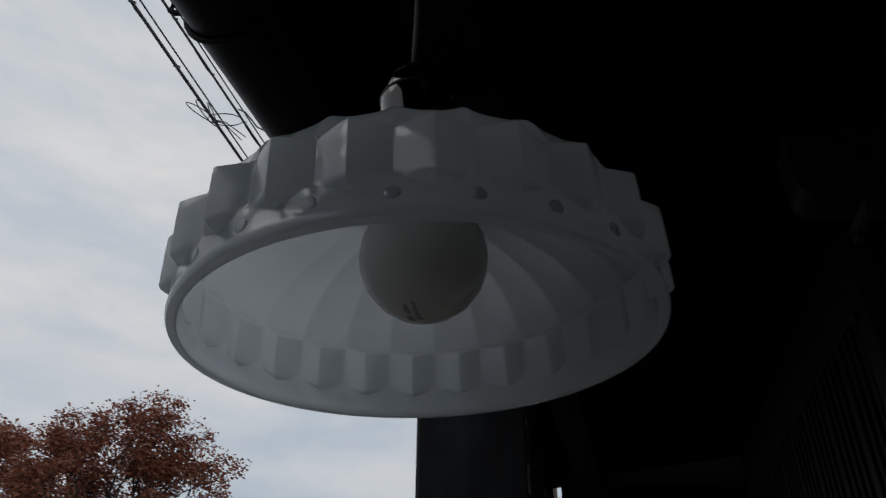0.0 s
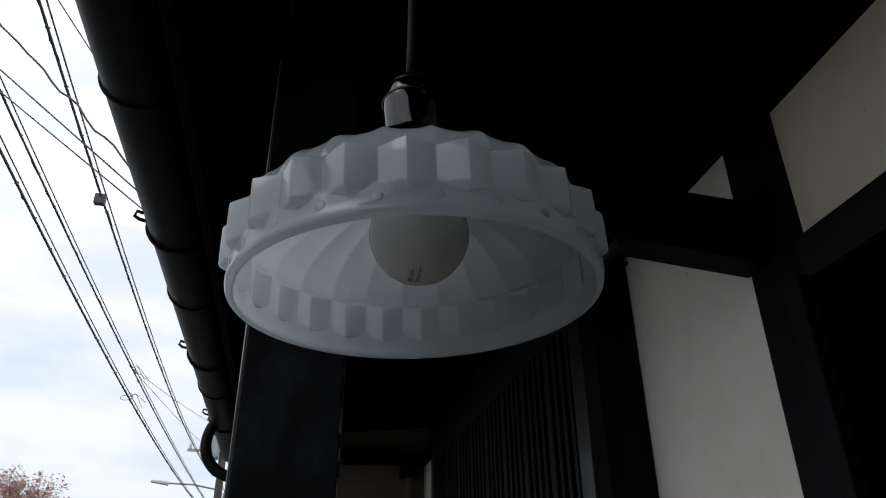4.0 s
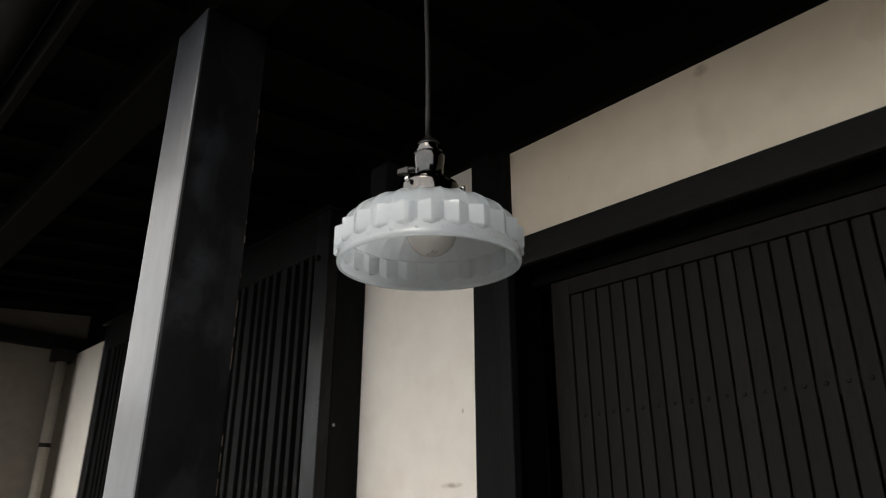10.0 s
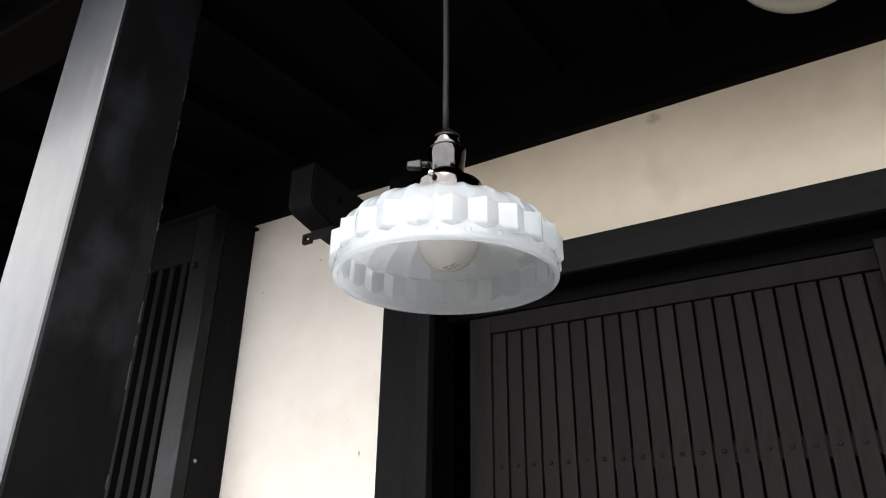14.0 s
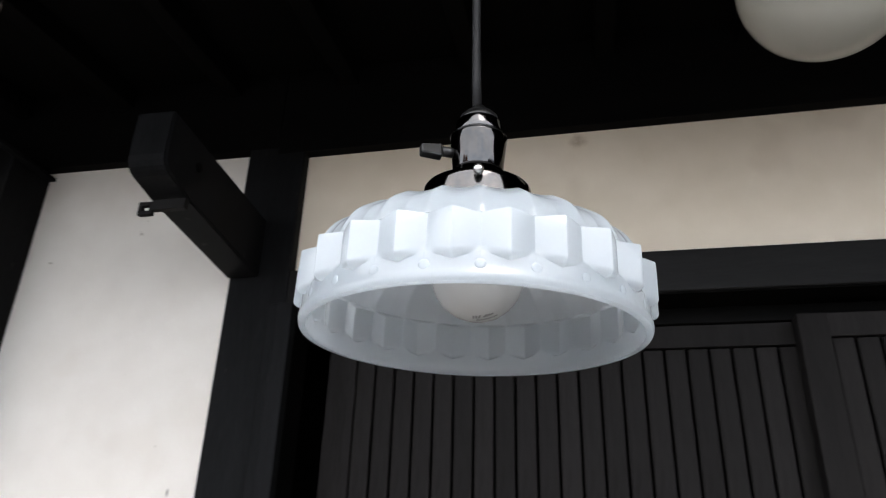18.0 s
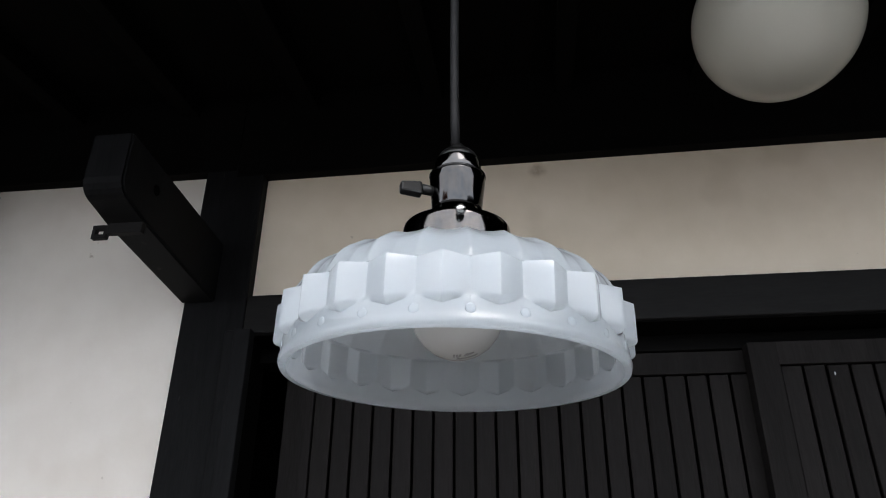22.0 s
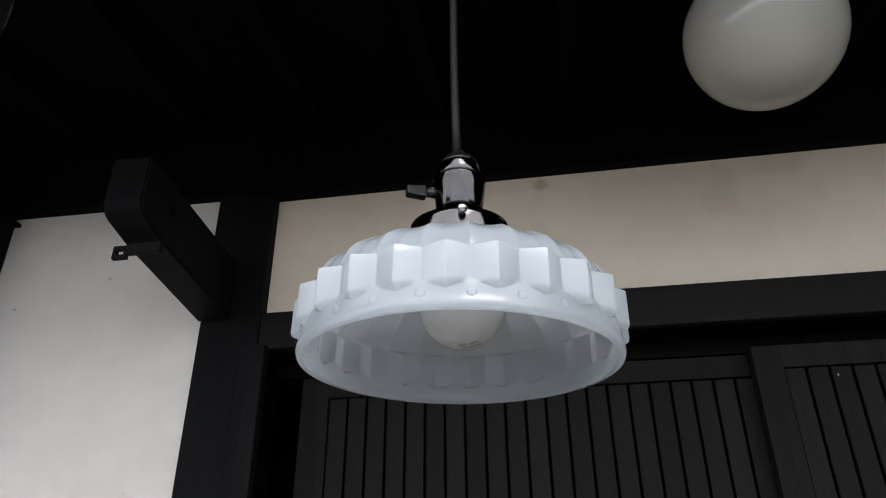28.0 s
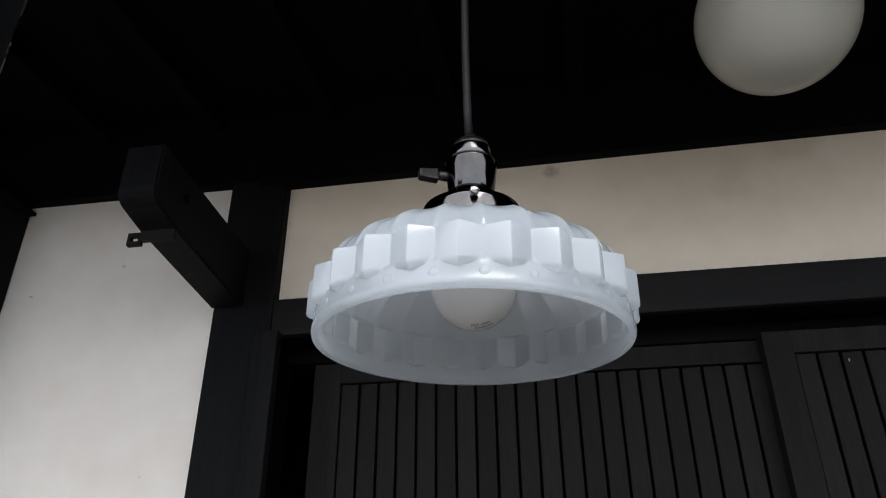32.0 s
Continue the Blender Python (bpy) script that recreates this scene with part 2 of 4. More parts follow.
ORANGE = grained("raw_orange_timber", (0.2, 0.1, 0.042), (0.28, 0.15, 0.065), (0.6, 0.7), 5, (1, 1, 1), 0.1)
RAW_WOOD = grained("worn_bare_wood", (0.05, 0.036, 0.027), (0.1, 0.075, 0.058), (0.6, 0.8), 40, (1, 1, 0.3), 0.2)
# paler grey-black, for one side of the eave post
PALER = grained("paler_black_paint", (0.03, 0.0325, 0.0375), (0.058, 0.062, 0.07), (0.28, 0.45), 2.2, (2, 2, 0.7), 0.06, spec=0.4, coat=0.2)
PALE_BARK = grained("pale_grey_twigs", (0.16, 0.12, 0.11), (0.28, 0.22, 0.2), (0.8, 0.95), 6)
ROOF = grained("grey_roof_tile", (0.05, 0.052, 0.056), (0.1, 0.1, 0.105), (0.4, 0.6), 4, (1, 1, 1), 0.3)
speckled(PALER, (0.035, 0.036, 0.039), 9, 0.6, 0.45, (2.2, 2.2, 0.35))
speckled(PALER, (0.012, 0.012, 0.013), 38, 0.715, 0.9, (1.2, 1.2, 0.8))
speckled(PALER, (0.10, 0.088, 0.078), 5, 0.6, 0.5, (3, 3, 0.5))
# smears with their pale bluish sheen, painted as colour on the post
for px, pz, sx, sz in ((-0.12, 2.29, 0.045, 0.05), (-0.128, 2.2, 0.025, 0.06), (-0.11, 1.98, 0.03, 0.11), (-0.145, 1.93, 0.04, 0.06), (-0.09, 2.02, 0.05, 0.04), (-0.06, 1.9, 0.03, 0.05)):
    blotch(POST, (px, 0.548, pz), (sx * 1.25, 0.02, sz * 1.3), (0.026, 0.029, 0.034), 0.45)


def opal(name, colour, inner, through_share, gloss=0.03, dents=0.1):
    """Milk glass: scatters light in its body, lets part of it through, and has a polished face."""
    m, n, l, b = nodes_of(name)
    out = n["Material Output"]
    cloud = noise_node(n, l, 14, 4, (1, 1, 1), 2.2)
    tone = ramp_node(n, l, cloud.outputs["Fac"], [(0.3, tuple(c * 0.94 for c in colour)), (0.7, colour)])
    l.new(tone.outputs["Color"], b.inputs["Base Color"])
    b.inputs["Roughness"].default_value = 0.6
    b.inputs["Specular IOR Level"].default_value = 0.0
    dent = noise_node(n, l, 42, 3, (1, 1, 1), 6.2)
    bp = n.new("ShaderNodeBump")
    bp.inputs["Strength"].default_value = dents
    bp.inputs["Distance"].default_value = 0.002
    l.new(dent.outputs["Fac"], bp.inputs["Height"])
    tr = n.new("ShaderNodeBsdfTranslucent")
    tr.inputs["Color"].default_value = (*inner, 1)
    mx = n.new("ShaderNodeMixShader")
    mx.inputs["Fac"].default_value = through_share
    l.new(b.outputs["BSDF"], mx.inputs[1])
    l.new(tr.outputs["BSDF"], mx.inputs[2])
    shine = n.new("ShaderNodeBsdfGlossy")
    shine.inputs["Roughness"].default_value = gloss
    l.new(bp.outputs["Normal"], shine.inputs["Normal"])
    rim = n.new("ShaderNodeLayerWeight")
    rim.inputs["Blend"].default_value = 0.5
    l.new(bp.outputs["Normal"], rim.inputs["Normal"])
    curve = n.new("ShaderNodeMath")
    curve.operation = "POWER"
    curve.inputs[1].default_value = 5.0
    l.new(rim.outputs["Facing"], curve.inputs[0])
    amount = n.new("ShaderNodeMapRange")
    amount.inputs["To Min"].default_value = 0.055
    amount.inputs["To Max"].default_value = 0.75
    l.new(curve.outputs[0], amount.inputs["Value"])
    face = n.new("ShaderNodeMixShader")
    l.new(amount.outputs["Result"], face.inputs["Fac"])
    l.new(mx.outputs["Shader"], face.inputs[1])
    l.new(shine.outputs["BSDF"], face.inputs[2])
    l.new(face.outputs["Shader"], out.inputs["Surface"])
    return m


MILK = opal("milk_glass", (0.477, 0.525, 0.56), (0.905, 0.932, 0.949), 0.72, 0.025, 0.5)
BULB = opal("opal_bulb_glass", (0.58, 0.57, 0.547), (0.75, 0.73, 0.69), 0.2, 0.03, 0.05)
GLOBE = opal("ivory_opal_glass", (0.61, 0.588, 0.505), (0.55, 0.53, 0.46), 0.3, 0.03, 0.05)



def leaf_material(name, a, b_, c):
    m, n, l, b = nodes_of(name)
    geo = n.new("ShaderNodeNewGeometry")
    r = ramp_node(n, l, geo.outputs["Random Per Island"], [(0.0, a), (0.5, b_), (1.0, c)])
    l.new(r.outputs["Color"], b.inputs["Base Color"])
    b.inputs["Roughness"].default_value = 0.6
    tr = n.new("ShaderNodeBsdfTranslucent")
    l.new(r.outputs["Color"], tr.inputs["Color"])
    mx = n.new("ShaderNodeMixShader")
    mx.inputs["Fac"].default_value = 0.3
    l.new(b.outputs["BSDF"], mx.inputs[1])
    l.new(tr.outputs["BSDF"], mx.inputs[2])
    l.new(mx.outputs["Shader"], n["Material Output"].inputs["Surface"])
    return m


RED_LEAF = leaf_material("rust_red_leaves", (0.09, 0.03, 0.022), (0.26, 0.075, 0.045), (0.42, 0.19, 0.1))
PALE_LEAF = leaf_material("faded_russet_leaves", (0.3, 0.17, 0.15), (0.48, 0.29, 0.24), (0.6, 0.42, 0.35))
YELLOW_LEAF = leaf_material("yellow_green_leaves", (0.24, 0.23, 0.04), (0.5, 0.46, 0.09), (0.66, 0.58, 0.16))
GREEN_LEAF = leaf_material("deep_green_leaves", (0.06, 0.10, 0.03), (0.12, 0.18, 0.05), (0.2, 0.26, 0.07))


# ---- shape helpers ----
def mesh_of(name, bm, material, smooth=False):
    me = bpy.data.meshes.new(name)
    if smooth:
        for f in bm.faces:
            f.smooth = True
    bm.to_mesh(me)
    bm.free()
    me.materials.append(material)
    return me


def part(name, bm, material, parent=None, label="", smooth=False):
    ob = new(name, mesh_of(name, bm, material, smooth))
    if parent is not None:
        ob.parent = parent
    if label:
        tagged(ob, label)
    return ob


def thing(name, label, category, group="", kind="", at=(0, 0, 0)):
    ob = new(name)
    ob.empty_display_size = 0.05
    ob.location = at
    return tagged(ob, label, category, group, kind)


def box(x0, x1, y0, y1, z0, z1, bevel=0.003, bm=None):
    made = bmesh.new()
    m = Matrix.Translation(((x0 + x1) / 2, (y0 + y1) / 2, (z0 + z1) / 2)) @ Matrix.Diagonal((x1 - x0, y1 - y0, z1 - z0, 1))
    bmesh.ops.create_cube(made, size=1, matrix=m)
    if bevel:
        bmesh.ops.bevel(made, geom=made.edges[:], offset=bevel, segments=2, affect="EDGES", profile=0.5)
    if bm is None:
        return made
    tmp = bpy.data.meshes.new("tmp")
    made.to_mesh(tmp)
    made.free()
    bm.from_mesh(tmp)
    bpy.data.meshes.remove(tmp)
    return bm


def lathe(profile, steps=48, bm=None, at=(0, 0, 0)):
    """Turns a list of (radius, height) round the z axis."""
    bm = bm or bmesh.new()
    rings = []
    for r, z in profile:
        if r < 1e-5:
            rings.append([bm.verts.new((at[0], at[1], at[2] + z))])
        else:
            rings.append([bm.verts.new((at[0] + r * math.cos(2 * math.pi * k / steps), at[1] + r * math.sin(2 * math.pi * k / steps), at[2] + z)) for k in range(steps)])
    for a, b in zip(rings, rings[1:]):
        for k in range(steps):
            j = (k + 1) % steps
            if len(a) == 1 and len(b) == 1:
                continue
            if len(a) == 1:
                bm.faces.new((a[0], b[k], b[j]))
            elif len(b) == 1:
                bm.faces.new((a[k], b[0], a[j]))
            else:
                bm.faces.new((a[k], b[k], b[j], a[j]))
    bmesh.ops.recalc_face_normals(bm, faces=bm.faces[:])
    return bm


def tube(points, radius, sides=10, bm=None, taper=None):
    """A round bar along a line of points."""
    bm = bm or bmesh.new()
    pts = [Vector(p) for p in points]
    rings = []
    up = Vector((0.13, 0.27, 1)).normalized()
    for i, p in enumerate(pts):
        d = (pts[min(i + 1, len(pts) - 1)] - pts[max(i - 1, 0)]).normalized()
        u = d.cross(up)
        if u.length < 0.05:
            u = d.cross(Vector((1, 0, 0)))
        u.normalize()
        v = d.cross(u)
        r = radius if taper is None else radius + (taper - radius) * i / (len(pts) - 1)
        rings.append([bm.verts.new(p + r * (math.cos(2 * math.pi * k / sides) * u + math.sin(2 * math.pi * k / sides) * v)) for k in range(sides)])
    for a, b in zip(rings, rings[1:]):
        for k in range(sides):
            j = (k + 1) % sides
            bm.faces.new((a[k], a[j], b[j], b[k]))
    bm.faces.new(rings[0][::-1])
    bm.faces.new(rings[-1])
    return bm


# ---- ground ----
GROUND = 0.1
tagged(part("ground", box(-400, 400, -400, 400, GROUND - 0.4, GROUND - 0.15, 0), ASPHALT), "grey asphalt street and open ground beyond", "ground", kind="structure")
tagged(part("pavement", box(-1.6, 6, -12, 14, GROUND - 0.149, GROUND, 0.01), PAVING), "pale concrete apron in front of the house", "pavement", kind="structure")

# ---- house front: wall, posts, beams ----
WALL_X, FRAME_X = 0.83, 0.803
tagged(part("wall_north", box(WALL_X, WALL_X + 0.12, 0.66, 1.30, GROUND, 2.68, 0), PLASTER), "cream plastered wall bay beside the entrance", "wall", kind="structure")
tagged(part("wall_over_door", box(WALL_X, WALL_X + 0.12, -3.9, 0.536, 2.30, 2.70, 0), PANEL), "cream plaster strip over the entrance lintel", "wall", kind="structure")
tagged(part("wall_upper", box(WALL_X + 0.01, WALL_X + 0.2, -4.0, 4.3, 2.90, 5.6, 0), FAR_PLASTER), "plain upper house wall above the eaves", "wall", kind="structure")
# closes the house; its near-black colour stands for the shade indoors
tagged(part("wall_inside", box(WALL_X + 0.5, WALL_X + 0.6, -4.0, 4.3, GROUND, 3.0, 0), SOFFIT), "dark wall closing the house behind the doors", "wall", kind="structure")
# added behind the camera, out of view, to keep low southern sky off
tagged(part("wall_south", box(-2.6, WALL_X + 0.5, -3.3, -3.2, GROUND, 2.74, 0), WOOD), "unseen dark wall added to block the low sky to the south", "wall", kind="structure")
# near-black too, for the shade behind the slats
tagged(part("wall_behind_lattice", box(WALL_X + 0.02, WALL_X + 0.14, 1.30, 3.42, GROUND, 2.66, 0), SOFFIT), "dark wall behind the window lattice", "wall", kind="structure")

tagged(part("door_post", box(FRAME_X, WALL_X + 0.12, 0.537, 0.678, GROUND, 2.70, 0.004), WOOD), "dark stained square timber post between wall bays", "post", kind="structure")
# thin dark sheet added to paint the slot's shade
tagged(part("door_slot_shade", box(0.788, WALL_X + 0.1, 0.530, 0.5355, GROUND, 2.2285, 0), SOFFIT), "near-black sheet for the shade in the slot beside the sliding doors", "door jamb", kind="structure")
tagged(part("door_jamb", box(0.758, 0.786, 0.500, 0.5355, GROUND, 2.2285, 0.003), WOOD), "dark stained door jamb beside the sliding doors", "door jamb", kind="structure")
tagged(part("jamb_facing", box(0.772, FRAME_X - 0.001, 0.537, 0.562, GROUND, 2.231, 0.004), WOOD), "dark stained facing strip on the entrance post", "door jamb", kind="structure")
tagged(part("lintel", box(FRAME_X - 0.002, WALL_X + 0.12, -3.9, 0.5355, 2.232, 2.318, 0.003), WOOD_Y), "dark stained timber lintel over the sliding doors", "lintel", kind="structure")
bm = box(FRAME_X - 0.001, WALL_X + 0.12, -3.95, 0.604, 2.621, 2.86, 0.002)
for v in bm.verts:
    if v.co.z < 2.7:
        v.co.z += max(0.0, 0.3 - v.co.y) * 0.0095
# thin dark sheet added below the lintel in place of its shade
tagged(part("lintel_shade_sheet", box(0.808, 0.893, -3.9, 0.529, 2.2285, 2.2318, 0), SOFFIT), "near-black sheet for the shade under the lintel", "lintel", kind="structure")
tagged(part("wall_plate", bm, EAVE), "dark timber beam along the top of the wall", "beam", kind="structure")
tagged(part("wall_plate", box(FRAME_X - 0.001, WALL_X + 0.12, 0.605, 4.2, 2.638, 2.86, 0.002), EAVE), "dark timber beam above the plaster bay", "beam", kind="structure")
tagged(part("door_track", box(0.894, WALL_X + 0.13, -3.9, 0.529, 2.196, 2.2305, 0.002), EAVE), "dark grooved head track of the sliding doors", "door track", kind="structure")

# street post, purlin, rafters, soffit
eave_post = tagged(part("eave_post", box(-0.164, -0.013, 0.548, 0.696, GROUND, 2.612, 0.006), POST), "glossy black square post holding up the eaves", "post", kind="structure")
# the side towards the street takes the paler grey-black
eave_post.data.materials.append(PALER)
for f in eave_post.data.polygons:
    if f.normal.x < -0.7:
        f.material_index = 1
tagged(part("eave_purlin", box(-0.150, -0.03, -3.18, 4.1, 2.615, 2.755, 0.005), EAVE), "dark timber purlin under the eaves", "beam", kind="structure")


def soffit_z(x):
    return 2.70 + (x + 0.5) * 0.1


bm = bmesh.new()
ends = [(-0.37, soffit_z(-0.37) + 0.03), (0.95, soffit_z(0.95) + 0.03)]
quad = []
for x, z in (ends[0], ends[1], (ends[1][0], ends[1][1] + 0.06), (ends[0][0], ends[0][1] + 0.06)):
    quad.append((bm.verts.new((x, -4.05, z)), bm.verts.new((x, 4.3, z))))
for k in range(4):
    a, b = quad[k], quad[(k + 1) % 4]
    bm.faces.new((a[0], a[1], b[1], b[0]))
bm.faces.new([q[0] for q in quad])
bm.faces.new([q[1] for q in quad][::-1])
bmesh.ops.recalc_face_normals(bm, faces=bm.faces[:])
# soffit and rafters carry the eave shade in their colour
tagged(part("ceiling", bm, SOFFIT), "dark board soffit under the eaves, shade put into its colour", "ceiling", kind="structure")
bm = bmesh.new()
for x, z in ((-0.49, 2.800), (2.5, 3.75)):
    for y in (-4.2, 4.4):
        bm.verts.new((x, y, z))
        bm.verts.new((x, y, z + 0.09))
bmesh.ops.convex_hull(bm, input=bm.verts[:])
tagged(part("roof", bm, ROOF), "grey tiled eave roof seen from below", "roof", kind="structure")

rafter_bm = box(-0.33, 0.82, -0.022, 0.022, -0.03, 0.028, 0.003)
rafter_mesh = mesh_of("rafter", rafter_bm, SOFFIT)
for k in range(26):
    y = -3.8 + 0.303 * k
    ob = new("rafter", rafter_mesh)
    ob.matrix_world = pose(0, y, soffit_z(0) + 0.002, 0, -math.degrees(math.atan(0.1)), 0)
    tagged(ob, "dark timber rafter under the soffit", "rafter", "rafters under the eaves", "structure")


# ---- carved bracket arm with its hook ----
arm = thing("bracket_arm", "dark timber bracket arm jutting from the entrance post", "bracket", at=(FRAME_X, 0.645, 2.36))
bm = bmesh.new()
outline = [(-0.398, 0.108), (-0.398, 0.018), (-0.396, 0.007), (-0.391, -0.002), (-0.384, -0.0078), (-0.374, -0.0122), (-0.30, -0.0265), (0.0, -0.054), (0.0, 0.085)]
side_a = [bm.verts.new((x, 0.038, z)) for x, z in outline]
side_b = [bm.verts.new((x, -0.038, z)) for x, z in outline]
bm.faces.new(side_a)
bm.faces.new(side_b[::-1])
for k in range(len(outline)):
    j = (k + 1) % len(outline)
    bm.faces.new((side_a[k], side_b[k], side_b[j], side_a[j]))
bmesh.ops.recalc_face_normals(bm, faces=bm.faces[:])
bmesh.ops.bevel(bm, geom=[e for e in bm.edges if e.calc_face_angle(0) > 0.6], offset=0.004, segments=2, affect="EDGES")
part("beam", bm, WOOD, arm)
bm = box(-0.322, -0.310, -0.041, 0.024, -0.050, -0.030, 0.001)
for y0, y1, z0, z1 in ((0.024, 0.030, -0.058, -0.032), (0.045, 0.052, -0.058, -0.032), (0.030, 0.045, -0.058, -0.050), (0.030, 0.045, -0.040, -0.032)):
    bm = box(-0.321, -0.311, y0, y1, z0, z1, 0.0008, bm)
part("hook", bm, IRON, arm, "black iron strap with an open eye")

peg = lathe([(0.0, 0.003), (0.009, 0.0025), (0.0105, 0.0)], 14)
bmesh.ops.rotate(peg, verts=peg.verts[:], cent=(0, 0, 0), matrix=Matrix.Rotation(radians(90), 3, "X"))
bmesh.ops.translate(peg, verts=peg.verts[:], vec=(-0.297, -0.0375, 0.048))
part("peg", peg, SOFFIT, arm, "black round peg head")

# ---- sliding doors ----
BOARD = 0.0426


def sliding_door(front, y_hi, y_lo, stile, top, label):
    door = thing("sliding_door", label, "sliding door", "sliding doors of the entrance", at=(front + 0.02, (y_hi + y_lo) / 2, GROUND))
    cx, cy, cz = door.location

    def local(x0, x1, y0, y1, z0, z1, bevel=0.0006):
        return box(x0 - cx, x1 - cx, y0 - cy, y1 - cy, z0 - cz, z1 - cz, bevel)

    part("stile", local(front, front + 0.036, y_hi - stile, y_hi, GROUND + 0.02, top), DOOR, door)
    part("stile", local(front, front + 0.036, y_lo, y_lo + stile, GROUND + 0.02, top), DOOR, door)
    part("top_rail", local(front + 0.0003, front + 0.035, y_lo + stile, y_hi - stile, top - 0.045, top), DOOR, door)
    part("bottom_rail", local(front + 0.001, front + 0.035, y_lo + stile, y_hi - stile, GROUND + 0.02, GROUND + 0.16), DOOR, door)
    # near-black backing paints the shade in the gaps between boards
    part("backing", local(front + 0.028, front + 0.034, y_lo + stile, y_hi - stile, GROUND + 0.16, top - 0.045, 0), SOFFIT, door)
    for z in (1.815, 1.2, 0.6):
        part("cross_rail", local(front + 0.017, front + 0.0275, y_lo + stile, y_hi - stile, z - 0.022, z + 0.022, 0), DOOR, door)
    z0, z1 = GROUND + 0.163, top - 0.0475
    slat = mesh_of("board", box(0, 0.008, -BOARD + 0.0057, 0, 0, z1 - z0, 0.0014), DOOR)
    bolt = mesh_of("bolt", lathe([(0.0, -0.0035), (0.0035, -0.003), (0.006, 0.0)], 10), IRON)
    y = y_hi - stile - 0.0025
    while y - BOARD > y_lo + stile - 0.003:
        ob = new("board", slat)
        ob.parent = door
        ob.location = (front + 0.006 - cx, y - cy, z0 - cz)
        head = new("bolt", bolt)
        head.parent = ob
        head.rotation_euler = (0, radians(90), 0)
        head.location = (0.0005, -BOARD / 2 + 0.003, 1.815 - z0)
        y -= BOARD
    return door


sliding_door(0.90, 0.462, -0.60, 0.061, 2.194, "black-brown boarded sliding door with a row of iron bolts")
sliding_door(0.853, -0.479, -1.52, 0.054, 2.1945, "black-brown boarded sliding door overlapping its neighbour")
sliding_door(0.90, -1.45, -2.48, 0.052, 2.194, "black-brown boarded sliding door at the far end")
tagged(part("door_threshold", box(0.8, 1.0, -3.9, 0.487, GROUND, GROUND + 0.019, 0.003), WOOD_Y), "worn dark door sill", "sill", kind="structure")
tagged(part("wall_beyond_doors", box(WALL_X, WALL_X + 0.12, -3.9, -2.49, GROUND, 2.225, 0), PLASTER), "cream plaster wall beyond the doors", "wall", kind="structure")

# ---- lattice window bay ----
LX = 0.66
lattice = thing("lattice_window", "dark wooden lattice window bay standing out from the wall", "lattice window", at=(LX, 2.3, GROUND))


def lat(x0, x1, y0, y1, z0, z1, bevel=0.003):
    return box(x0 - LX, x1 - LX, y0 - 2.3, y1 - 2.3, z0 - GROUND, z1 - GROUND, bevel)


part("side_panel", lat(LX + 0.045, WALL_X - 0.001, 1.240, 1.268, GROUND, 2.614), WOOD, lattice)
part("stile", lat(LX, LX + 0.044, 1.240, 1.325, GROUND, 2.614), POST, lattice)
part("stile", lat(LX, LX + 0.044, 3.32, 3.40, GROUND, 2.614), POST, lattice)
part("top_rail", lat(LX + 0.001, LX + 0.045, 1.326, 3.319, 2.462, 2.614), WOOD, lattice)
part("bottom_rail", lat(LX + 0.001, LX + 0.045, 1.326, 3.319, GROUND + 0.5, GROUND + 0.62), WOOD, lattice)
part("apron", lat(LX + 0.01, LX + 0.03, 1.326, 3.319, GROUND, GROUND + 0.499), WOOD, lattice)
part("cross_bar", lat(LX + 0.031, LX + 0.046, 1.326, 3.319, 1.62, 1.66), WOOD, lattice)
part("roof_board", lat(LX - 0.02, WALL_X, 1.225, 3.42, 2.6145, 2.6230, 0), WOOD, lattice)
knob = lathe([(0.0, 0.014), (0.008, 0.013), (0.0115, 0.009), (0.0125, 0.0)], 16)
bmesh.ops.rotate(knob, verts=knob.verts[:], cent=(0, 0, 0), matrix=Matrix.Rotation(radians(-90), 3, "Y"))
bmesh.ops.translate(knob, verts=knob.verts[:], vec=(-0.0005, 1.30 - 2.3, 2.44 - GROUND))
part("peg", knob, IRON, lattice)
wide = mesh_of("slat", box(0.004, 0.03, -0.022, 0.022, GROUND + 0.52, 2.362, 0.002), WOOD)
slim = mesh_of("slat", box(0.004, 0.03, -0.012, 0.012, GROUND + 0.52, 2.362, 0.002), WOOD)
y, k = 1.358, 0
while y < 3.30:
    ob = new("slat", wide if k % 4 == 3 else slim)
    ob.parent = lattice
    ob.location = (0, y - 2.3, 0)
    y += 0.066 if k % 4 in (2, 3) else 0.056
    k += 1

# ---- pendant lamp ----
LAMP = (0.0, 0.0, 1.8955)
TILT_M = Matrix.Translation(LAMP) @ Matrix(((1, 0, -0.036, 0), (0, 1, -0.02, 0), (0.036, 0.02, 1, 0), (0, 0, 0, 1)))
lamp = thing("pendant_lamp", "white milk-glass pendant lamp with a chrome key socket, unlit", "pendant lamp")
lamp.matrix_world = TILT_M

COUNT, PHASE = 24, radians(10.7)


DOME = [(0.1318, 0.0484), (0.1301, 0.0517), (0.1276, 0.0570), (0.1245, 0.0625), (0.1205, 0.0675), (0.1155, 0.0718), (0.1091, 0.0762), (0.1015, 0.0814), (0.0915, 0.0856), (0.0812, 0.0894), (0.0708, 0.0930), (0.0605, 0.0964), (0.0523, 0.0990), (0.0445, 0.1015)]

def flute(u):
    """Height of the dome across one hollow flute: a rounded rib at either side."""
    away = 1 - abs(2 * u - 1)
    return max(0.0, 1.07 - math.hypot(away, 0.07)) ** 2.3


